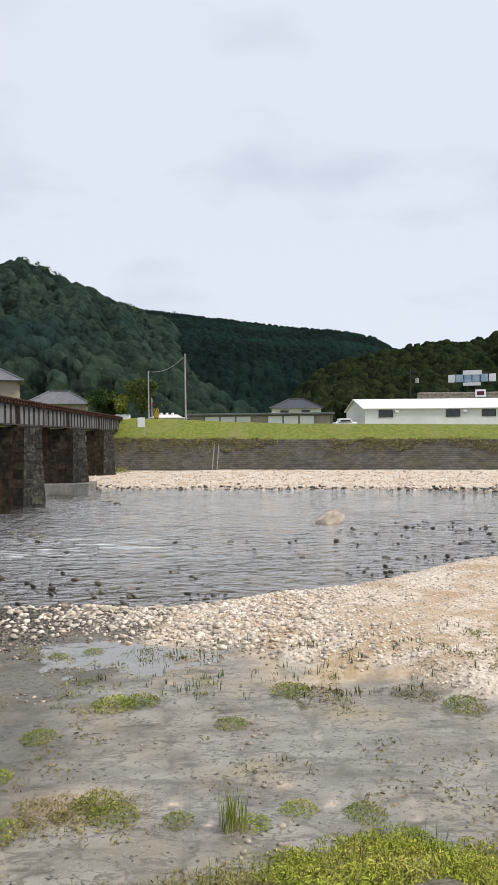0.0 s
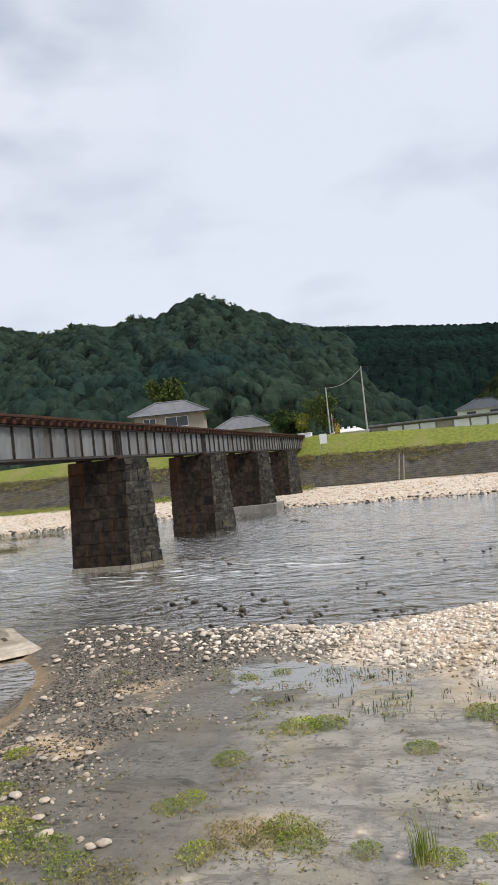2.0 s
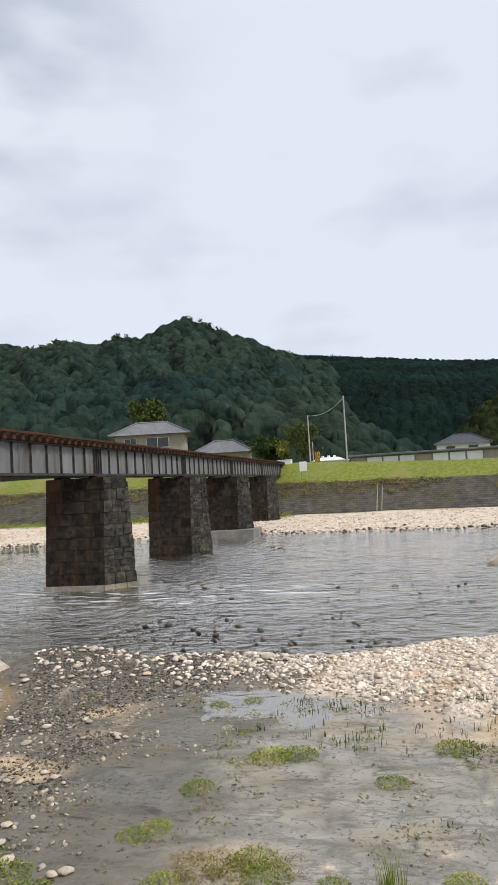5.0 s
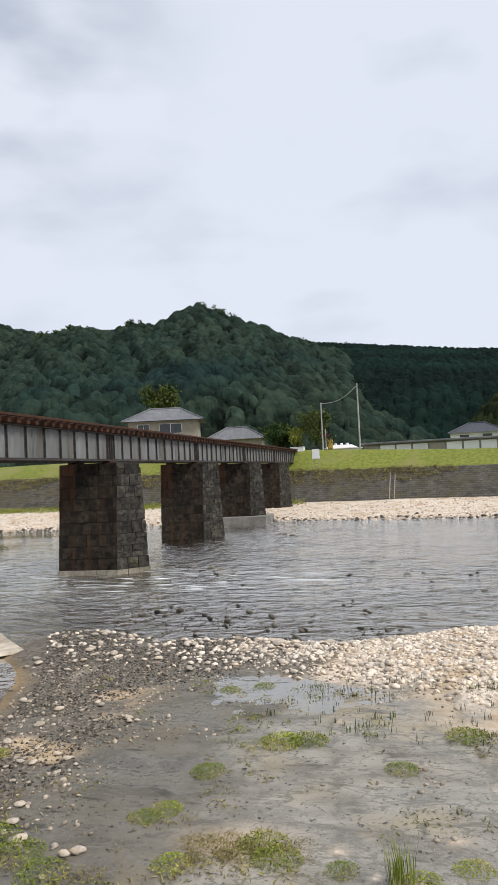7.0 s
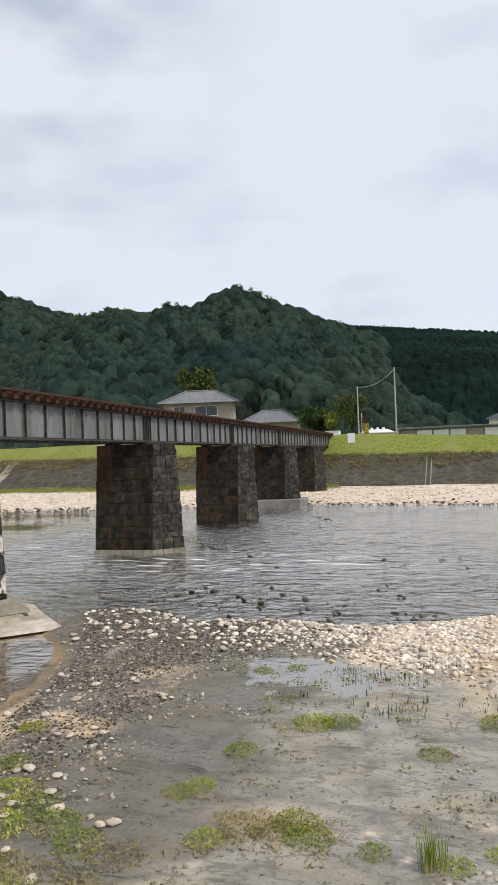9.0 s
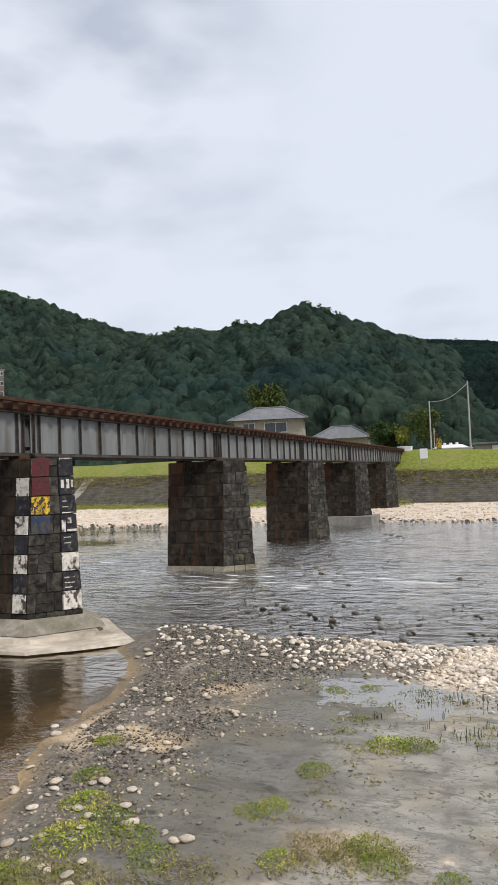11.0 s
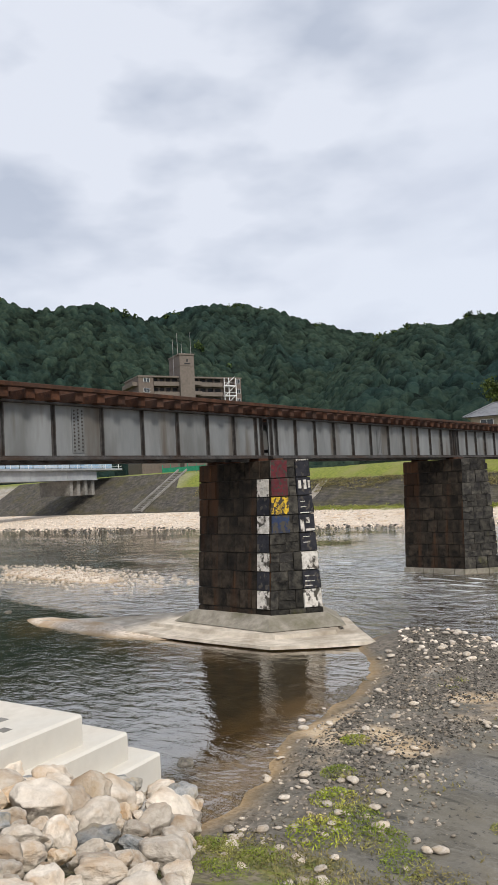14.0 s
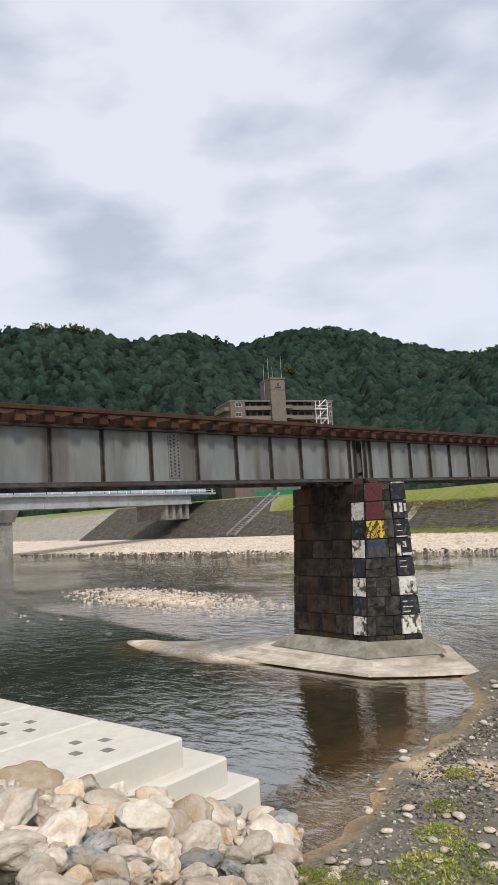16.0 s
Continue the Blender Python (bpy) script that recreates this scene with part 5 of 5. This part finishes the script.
placed = []
tries = 0
while len(placed) < 290 and tries < 16000:
    tries += 1
    x, y = rng.uniform(-9.6, -2.6), rng.uniform(2.2, 6.9)
    edge = -5.25 + (5.2 - y) * .95
    lim_y = 6.75 - max(0, (-7.2 - x)) * 1.2
    if x > edge or y > lim_y or (x < -8.2 and y > 4.15):
        continue
    s = rng.uniform(.26, .62) if rng.random() < .75 else rng.uniform(.16, .28)
    if any(math.hypot(x - a, y - b) < (s + r) * .40 for a, b, r in placed):
        continue
    placed.append((x, y, s))
    me, lab = BOULDS[rng.choice((0, 1, 2, 3, 4, 0, 1, 2, 3, 4, 0, 1, 5, 6, 7, 8, 2))]
    ob = new("boulder", me)
    ob.matrix_world = pose(x, y, zground(x, y) + s * .25 + .18 + .25 * max(0, min(1, (edge - x) / 1.5)), rng.uniform(-25, 25), rng.uniform(-25, 25), rng.uniform(0, 360)) @ Matrix.Diagonal((s * rng.uniform(1, 1.35), s, s * rng.uniform(.85, 1.1), 1))
    tagged(ob, lab, "boulder", "riprap boulders")

# river stones that can be told apart
STONES = [stone_mesh("river_stone", M_RSTONE, 51 + i, 2, .2, .48, True) for i in range(5)]
WET = [stone_mesh("river_stone", M_WETPEB, 61 + i, 2, .25, .5) for i in range(3)]


def put_stone(x, y, s, sunk=.25, label="pale rounded river stone on the gravel", wet=False):
    ob = new("river_stone", rng.choice(WET if wet else STONES))
    ob.matrix_world = pose(x, y, max(zground(x, y), -.08) + s * (.28 - sunk * .4), rng.uniform(-8, 8), rng.uniform(-8, 8), rng.uniform(0, 360)) @ Matrix.Diagonal((s * rng.uniform(.9, 1.4), s, s, 1))
    tagged(ob, label, "stone", "river stones")


for _ in range(120):
    x = rng.uniform(-9, 1.5)
    y = rng.uniform(14.2, 17.6)
    put_stone(x, min(y, float(shore(np.array([x]))[0]) - .2), rng.uniform(.08, .24) * (1.25 if rng.random() < .12 else 1))
for _ in range(46):
    x, y = rng.uniform(-6.2, -3.6), rng.uniform(5.4, 7.6)
    put_stone(x, y, rng.uniform(.06, .2))
for _ in range(60):
    x, y = rng.uniform(-8.2, -4.6), rng.uniform(6.8, 12.5)
    put_stone(x, y, rng.uniform(.07, .19))
ob = new("river_rock", stone_mesh("river_rock", M_BOULD, 88, 3, .3, .7))
ob.matrix_world = pose(3.82, 34.23, .18, 8, -18, 35) @ Matrix.Diagonal((1.6, 1.1, 1.5, 1))
tagged(ob, "large angular pale rock standing in the river", "rock")
for x, y, s in ((-.12, 20.8, .42), (4.6, 24.3, .6), (5.0, 24.0, .5), (4.2, 23.7, .4), (8.3, 27.5, .6), (7.2, 26.8, .45), (-24.6, 14.6, .5), (-8.2, 7.9, .5),
                (-10.5, 31.8, .6), (-9.4, 30.8, .7), (-8.7, 30.2, .6), (-7.9, 29.1, .5), (-9.0, 30.0, .5), (-11.4, 31.2, .5), (-11.2, 28.8, .45), (-2.0, 19.6, .35), (-2.6, 18.5, .3), (-1.2, 21.7, .3),
                (-2.4, 22.5, .3), (-1.6, 23.3, .35), (.7, 24.2, .4), (1.0, 23.7, .3), (1.8, 24.7, .45), (1.6, 21.2, .35), (2.7, 22.3, .35), (-.8, 28.3, .5), (-2.1, 27.1, .4), (-8.4, 45.2, .7), (-8.0, 44.4, .5), (-9.2, 46.5, .6), (1.2, 22.7, .3)):
    put_stone(x, y, s * .62, .05, "dark wet rock in the shallow river", True)


def scatter(name, n, sampler, size, mat, seed, label, sunk=.3, flat=.6, low=-.1):
    """Many small stones joined into one mesh of kind stuff."""
    r = np.random.RandomState(seed)
    bm = bmesh.new()
    bmesh.ops.create_icosphere(bm, subdivisions=1, radius=.5)
    base = np.array([v.co[:] for v in bm.verts])
    faces = np.array([[v.index for v in f.verts] for f in bm.faces])
    bm.free()
    x, y, k = sampler(r, n)
    s = size[0] + (size[1] - size[0]) * r.rand(len(x)) ** 3.4
    s = s * k
    a = r.rand(len(x)) * 6.283
    v = base[None] * (1 + .28 * (r.rand(len(x), len(base), 1) - .5))
    sc = np.stack([s * (.9 + .5 * r.rand(len(x))), s, s * flat * (.7 + .6 * r.rand(len(x)))], 1)
    v = v * sc[:, None]
    t1, t2 = .35 * r.randn(len(x), 1), .35 * r.randn(len(x), 1)
    v = np.stack([v[..., 0], v[..., 1] * np.cos(t1) - v[..., 2] * np.sin(t1), v[..., 1] * np.sin(t1) + v[..., 2] * np.cos(t1)], -1)
    v = np.stack([v[..., 0] * np.cos(t2) - v[..., 2] * np.sin(t2), v[..., 1], v[..., 0] * np.sin(t2) + v[..., 2] * np.cos(t2)], -1)
    vx = v[..., 0] * np.cos(a)[:, None] - v[..., 1] * np.sin(a)[:, None] + x[:, None]
    vy = v[..., 0] * np.sin(a)[:, None] + v[..., 1] * np.cos(a)[:, None] + y[:, None]
    z = ground_z(x, y)
    vz = v[..., 2] + (np.maximum(z, low) + sc[:, 2] * (.5 - sunk))[:, None]
    V = np.stack([vx, vy, vz], -1).reshape(-1, 3).astype(np.float32)
    F = (faces[None] + (np.arange(len(x)) * len(base))[:, None, None]).reshape(-1, 3).astype(np.int32)
    me = bpy.data.meshes.new(name)
    me.vertices.add(len(V))
    me.vertices.foreach_set("co", V.ravel())
    me.loops.add(F.size)
    me.loops.foreach_set("vertex_index", F.ravel())
    me.polygons.add(len(F))
    me.polygons.foreach_set("loop_start", np.arange(0, F.size, 3, dtype=np.int32))
    me.polygons.foreach_set("loop_total", np.full(len(F), 3, dtype=np.int32))
    me.update(calc_edges=True)
    me.materials.append(mat)
    return tagged(new(name, me), label, "gravel", kind="stuff")


def bar_sampler(r, n):
    x = -10 + 22 * r.rand(n)
    y = 10 + 18 * r.rand(n)
    ok = (y > inner(x) + .5 * (r.rand(n) - .3)) & (y < shore(x) + .9 * r.rand(n) ** 2) & (x > pool_edge(y) - .3)
    x, y = x[ok], y[ok]
    thin = r.rand(len(x)) < np.interp(x - .35 * (y - 16), [-9, -5.5, -3, -1.5], [.10, .16, .65, 1])
    x, y = x[thin], y[thin]
    return x, y, 1 - .55 * np.clip((x - .5) / 3, 0, 1)


def flat_sampler(r, n):
    x = -8.5 + 14 * r.rand(n)
    y = 6.6 + 8.2 * r.rand(n)
    d = fbm(x * .9, y * .9, 77)
    ok = (y < inner(x) + .6) & (x > pool_edge(y) - .6) & (d + .55 * step(-x, 3.2, 6) + .35 * step(y, 11.5, 14) + .1 * r.rand(len(x)) > .74)
    return x[ok], y[ok], np.ones(ok.sum())


def water_sampler(r, n):
    x = -9 + 20 * r.rand(n)
    y = shore(x) + 11 * r.rand(n) ** 2.0
    ok = fbm(x * .5, y * .5, 91) > .5
    return x[ok], y[ok], np.ones(ok.sum())


def far_sampler(r, n):
    x = -110 + 140 * r.rand(n)
    fw, ff = far_water(x), far_foot(x)
    y = fw - .6 + (ff - fw) * r.rand(n) ** 1.7
    return x, y, np.ones(n)


def islet_sampler(r, n):
    x = -43 + 20 * r.rand(n)
    y = 18 + 9 * r.rand(n)
    ok = np.hypot((x + 33) / 9.5, (y - 22.6 + (x + 33) * .1) / 2.6) < .9 + .5 * r.rand(n) ** 2
    x2, y2 = -32.5 + 1.6 * r.randn(90), 14.7 + .8 * r.randn(90)
    return np.append(x[ok], x2), np.append(y[ok], y2), np.ones(ok.sum() + 90)


def wet_sampler(r, n):
    x = -9.5 + 9.5 * r.rand(n)
    y = 7.5 + 11 * r.rand(n)
    d = fbm(x * .8, y * .8, 79)
    ok = (x > pool_edge(y) - .3) & (y < shore(x) + .3) & (d + .5 * step(-x + (y - 12) * .25, 3.4, 6.4) + .1 * r.rand(n) > .84)
    return x[ok], y[ok], np.ones(ok.sum())


def edge_sampler(r, n):
    x = -110 + 140 * r.rand(n)
    return x, far_water(x) + .9 * r.randn(n) - .2, np.ones(n)


scatter("gravel", 110000, bar_sampler, (.02, .16), M_PEB, 1, "pale rounded gravel of the river bar", .3, .45)
scatter("flat_gravel", 18000, flat_sampler, (.01, .085), M_DULLPEB, 2, "scattered pebbles on the wet flat", .3, .5)
scatter("wet_gravel", 60000, wet_sampler, (.01, .065), M_WETPEB, 6, "dark wet gravel beside the pool", .25, .5)
scatter("wet_stones", 1000, water_sampler, (.05, .24), M_WETPEB, 3, "dark wet stones in the shallows", .1, .55, -.015)
scatter("far_gravel", 22000, far_sampler, (.05, .26), M_PEB, 4, "pale gravel beach below the far revetment", .3)
scatter("far_wet_stones", 2200, edge_sampler, (.1, .42), M_WETPEB, 7, "dark wet stones along the far waterline", .2)
scatter("islet_gravel", 6500, islet_sampler, (.04, .24), M_RSTONE, 5, "pale gravel islet in the river", .3, .5, -.03)


# ---- grass and weeds ----
def blades(n, spread, height, seed, lean=.5, width=.012):
    r = random.Random(seed)
    vs, fs = [], []
    for _ in range(n):
        a, q = r.uniform(0, 6.283), spread * math.sqrt(r.random())
        x, y = q * math.cos(a), q * math.sin(a)
        h = height * r.uniform(.45, 1.0)
        t = r.uniform(0, 6.283)
        l = lean * h * r.uniform(.1, 1)
        dx, dy = math.cos(t) * l, math.sin(t) * l
        wx_, wy_ = -math.sin(t) * width, math.cos(t) * width
        k = len(vs)
        vs += [(x - wx_, y - wy_, -.03), (x + wx_, y + wy_, -.03), (x + dx * .45 + wx_ * .8, y + dy * .45 + wy_ * .8, h * .6), (x + dx * .45 - wx_ * .8, y + dy * .45 - wy_ * .8, h * .6), (x + dx, y + dy, h)]
        fs += [(k, k + 1, k + 2, k + 3), (k + 3, k + 2, k + 4)] + ([(k - 5, k, k + 1)] if k else [])
    return vs, fs


def field(name, spots, n, spread, height, mat, label, seed, lean=.9, width=.005):
    vs, fs = [], []
    for i, (x, y, s) in enumerate(spots):
        v, f = blades(int(n * s), spread * s, height * s, seed + i, lean, width)
        k = len(vs)
        z = zground(x, y)
        vs += [(a + x, b + y, c + z - .01) for a, b, c in v]
        fs += [tuple(q + k for q in t) for t in f]
    return tagged(new(name, mesh_from(name, vs, fs, mat)), label, "grass", kind="stuff")


def leaves(n, spread, height, seed, size=.03):
    """Low leafy growth: small folded leaves in a mound."""
    r = random.Random(seed)
    vs, fs = [], []
    for _ in range(n):
        a, q = r.uniform(0, 6.283), math.sqrt(r.random())
        p = Vector((q * spread * math.cos(a), q * spread * math.sin(a), height * (1 - .7 * q * q) * r.uniform(.05, 1)))
        m = Euler((r.gauss(0, .7), r.gauss(0, .7), r.uniform(0, 6.3))).to_matrix()
        s = size * r.uniform(.5, 1.5)
        k = len(vs)
        for u, w, h in ((-1, 0, 0), (0, -.3, .12), (1.1, 0, 0), (0, .3, .12)):
            vs.append(p + m @ Vector((u * s, w * s, h * s)))
        fs += [(k, k + 1, k + 2), (k, k + 2, k + 3)]
    return vs, fs


def leaf_field(name, spots, n, spread, height, mat, label, seed, size):
    vs, fs = [], []
    for i, (x, y, s) in enumerate(spots):
        v, f = leaves(int(n * s), spread * s, height * s, seed + i, size)
        k, z = len(vs), zground(x, y)
        vs += [(a[0] + x, a[1] + y, a[2] + z) for a in v]
        fs += [tuple(q + k for q in t) for t in f]
    return tagged(new(name, mesh_from(name, vs, fs, mat)), label, "plants", kind="stuff")


rg = random.Random(9)


def bank_spots(n, x0, x1, deep, dens):
    out = []
    for _ in range(n):
        x = rg.uniform(x0, x1)
        y = float(grass_edge(np.array([x]))[0]) + .25 - rg.uniform(0, deep)
        if fbm(np.array([x * .9]), np.array([y * .9]), 17)[0] < dens:
            out.append((x, y, rg.uniform(.6, 1.3)))
    return out


M_LUSH = material("lush_low_grass", (0.20, 0.26, 0.025), (0.34, 0.36, 0.05), 3, 0.8, 0, c=(0.42, 0.36, 0.10), c_scale=2.2, per_island=0.45)
leaf_field("bank_plants", bank_spots(420, .2, 5.0, 2.0, .75), 150, .2, .13, M_LUSH, "bright yellow-green low plants on the near bank", 1000, .021)
leaf_field("bank_weeds", bank_spots(560, -6.2, .8, 1.6, .50), 130, .2, .09, M_BLADE, "patchy green weeds along the near bank", 2000, .0135)
leaf_field("bank_litter", bank_spots(220, -6.0, 1.6, 1.4, .8), 60, .25, .04, M_DRY, "dry leaf litter and straw on the near bank", 3000, .022)
field("bank_grass", bank_spots(320, -3, 5, 2.0, .62), 14, .2, .17, M_BLADE, "thin green grass blades on the near bank", 100, .9, .004)
fs_ = []
for _ in range(420):
    x = rg.uniform(-70, -13)
    fs_.append((x, float(far_foot(np.array([x]))[0]) - rg.uniform(.2, 4.5) * rg.random(), rg.uniform(.6, 1.5)))
leaf_field("shore_weeds", fs_, 40, .9, .45, M_BLADE, "yellow-green weeds at the foot of the far revetment", 400, .11)
fs_ = []
for _ in range(1300):
    x = rg.uniform(-84, 40)
    u = 3.2 + 3.0 * rg.random() ** .6
    if fbm(np.array([x * .15]), np.array([u * .5]), 8)[0] > .36:
        fs_.append((x, float(far_foot(np.array([x]))[0]) + u, rg.uniform(.5, 1.3)))
leaf_field("wall_weeds", fs_, 50, .65, .42, M_DRY, "dry brown and green weeds growing on the revetment", 900, .10)
WEED = [mesh_from("weed_clump", *leaves(800, .22, .085, 300 + i, .0135), m) for i, m in enumerate((M_BLADE, M_LUSH, M_BLADE, M_LUSH))] + [mesh_from("weed_clump", *leaves(600, .26, .05, 320, .014), M_DRY)]
for x, y, s in ((-3.3, 8.35, 1), (-3.1, 8.6, 1), (-2.1, 10.8, 1.6), (-1.7, 10.9, 1.4), (-2.9, 9.7, 1.2), (-.3, 10.1, 1.1), (1.0, 11.1, 2), (.6, 11.3, 1.5), (-1.7, 7.9, 1.4), (-2.1, 7.7, 1.6), (-1.5, 7.6, 1.3), (-2.6, 7.4, 1),
                (-4.9, 7.6, 1.6), (-4.4, 7.3, 1.6), (-5.4, 7.9, 1.5), (-5.0, 7.0, 1.8), (-3.9, 7.0, 1.4), (-3.4, 6.9, 1.3), (-5.8, 8.6, 1.2), (-6.3, 9.8, 1.1), (-3.0, 13.6, 1.2), (-3.6, 13.3, 1), (2.6, 11.2, 1.6), (3.2, 10.6, 1.6), (.5, 7.7, 1), (1.2, 7.6, 1.1), (.0, 7.4, .9), (-.8, 7.5, .9)):
    ob = new("weed_clump", rg.choice(WEED))
    ob.matrix_world = pose(x, y, zground(x, y) - .01, 0, 0, rg.uniform(0, 360)) @ Matrix.Diagonal((s, s, s, 1))
    tagged(ob, "low green weeds growing on the wet flat", "weed", "weed clumps", "stuff")
# sparse stems and litter over the flat
sp = []
for _ in range(900):
    x, y = rg.uniform(-6.5, 6), rg.uniform(6.6, 13.8)
    d = fbm(np.array([x * .8]), np.array([y * .8]), 43)[0]
    if d > .56 or (y > 11 and x > -1.5 and d > .46):
        sp.append((x, y, rg.uniform(.5, 1.2)))
leaf_field("flat_litter", sp, 12, .18, .035, M_DRY, "scattered dry leaves and twigs on the wet flat", 5000, .03)
leaf_field("flat_sprouts", [q for q in sp if q[1] > 10.4], 14, .16, .12, M_BLADE, "dark sprouts standing on the wet flat", 6000, .022)
stems = [(rg.uniform(-2.6, 4), rg.uniform(11.0, 13.9), rg.uniform(.5, 1.2)) for _ in range(260)]
field("flat_stems", [q for q in stems if fbm(np.array([q[0]]), np.array([q[1] * 1.4]), 47)[0] > .44], 5, .07, .17, M_LEAF, "thin dark stems standing on the wet flat", 8000, .5, .006)
leaf_field("mound_weeds", [(-2.0 + rg.gauss(0, .45), 7.75 + rg.gauss(0, .22), rg.uniform(.5, 1)) for _ in range(46)], 80, .16, .06, M_DRY, "dry weeds and pebbles on a low sand mound", 7000, .014)
ob = new("grass_tuft", mesh_from("grass_tuft", *blades(80, .14, .5, 777, .35, .0045), M_BLADE))
ob.matrix_world = pose(-.22, 7.35, zground(-.22, 7.35))
tagged(ob, "tall thin green grass tuft at the water's edge", "grass")


# ---- trees ----
def tree(x, y, z, height, crown, seed, label, base=.35, leaf=.26, n=2800, mat=None):
    r = random.Random(seed)
    ob = thing("tree", pose(x, y, z), label, "tree")
    bm = tube(bmesh.new(), (0, 0, 0), (0, 0, height * .75), height * .03, height * .012, 8)
    tips = []
    for i in range(9):
        a, t = r.uniform(0, 6.283), r.uniform(base, .75)
        p0 = Vector((0, 0, height * t))
        p1 = p0 + Vector((math.cos(a) * crown * .7, math.sin(a) * crown * .7, height * r.uniform(.05, .25)))
        tube(bm, p0, p1, height * .012, height * .004, 6)
        tips += [p1, p0.lerp(p1, .6)]
    tips.append(Vector((0, 0, height * .9)))
    part("trunk", bm, M_BARK, ob)
    vs, fs = [], []
    for _ in range(n):
        c = r.choice(tips)
        d = Vector((r.gauss(0, 1), r.gauss(0, 1), r.gauss(0, .7)))
        p = c + d * crown * .24
        q = Euler((r.uniform(0, 6.3), r.uniform(0, 6.3), r.uniform(0, 6.3))).to_matrix()
        k = len(vs)
        s = leaf * r.uniform(.6, 1.2)
        for u, w in ((-1, -.5), (0, -.7), (1, 0), (0, .7), (-1, .5)):
            vs.append(p + q @ Vector((u * s * .5, w * s * .5, .1 * s * abs(u))))
        fs.append((k, k + 1, k + 2, k + 3, k + 4))
    me = mesh_from("crown", vs, fs, mat or M_LEAF)
    c = new("crown", me)
    c.parent = ob
    return ob


M_PINE = material("bright_pine_needles", (0.035, 0.056, 0.012), (0.085, 0.105, 0.022), 0.6, 0.8, 0, c=(0.03, 0.05, 0.012), c_scale=0.5, per_island=0.5)
M_YELLEAF = material("yellow_green_leaves", (0.16, 0.19, 0.03), (0.30, 0.29, 0.06), 0.8, 0.8, 0, c=(0.08, 0.12, 0.02), c_scale=0.6, per_island=0.4)
tree(-13.9, 93, 5.9, 6.0, 2.1, 1, "round green tree beside the level crossing", .3, mat=M_PINE)
tree(-19.2, 93, 5.9, 4.6, 1.6, 3, "dark green shaggy tree beside the track", .3, leaf=.3)
tree(-17.9, 94, 5.9, 4.4, 1.5, 7, "dark green tree beside the track", .3, n=2200, leaf=.3)
tree(-16.3, 92.6, 5.9, 3.9, 1.1, 6, "yellow-green leafy shrub tree by the crossing", .3, n=1300, mat=M_YELLEAF)
tree(-41.8, 110, 5.4, 13.0, 3.0, 4, "pine tree with a flat bright crown behind the house", .68, n=5200, leaf=.42, mat=M_PINE)

# low white shed roof and a parked car behind the bank
ws = thing("white_shed", pose(-12.9, 97, 5.9, 0, 0, 0), "low white metal shed behind the grassy bank", "shed")
part("wall", boxes((0, 4.2, 0, 4, 0, .8)), M_WALLW, ws)
bm = bmesh.new()
prism(bm, [(-.2, -.3), (4.4, -.3), (4.4, 4.3), (-.2, 4.3)], .8, .9, 0)
prism(bm, [(.2, 1.6), (3.0, 1.6), (3.0, 2.4), (.2, 2.4)], .9, 1.35, 1.0)
part("roof", bm, M_ROOFW, ws)
for x in (.8, 1.6, 2.4):
    part("roof_vent", tube(bmesh.new(), (x, 2, 1.3), (x, 2, 1.6), .2), M_WALLW, ws)
car = thing("parked_car", pose(14.2, 106, 5.2, 0, 0, 8), "small white parked car beside the warehouse", "car")
bm = boxes((-1.7, 1.7, -.75, .75, .3, .85), bevel=.12)
prism(bm, [(-.9, -.62), (.7, -.62), (.7, .62), (-.9, .62)], .85, 1.4, .3)
part("body", bm, M_WALLW, car)
part("window", boxes((-.85, .65, -.86, -.70, .95, 1.22)), M_GLASS, car)
for x in (-1.05, 1.05):
    for y in (-.7, .7):
        part("wheel", tube(bmesh.new(), (x, y - .1, .3), (x, y + .1, .3), .3, sides=14), M_DARK, car)
rw = tagged(part("retaining_wall", boxes((30, 62, 126.5, 127.5, 4, 11.2), (30, 62, 126.3, 127.6, 11.2, 11.5), bevel=.05), M_COLLAR), "grey concrete retaining wall at the hill foot", "wall", kind="structure")
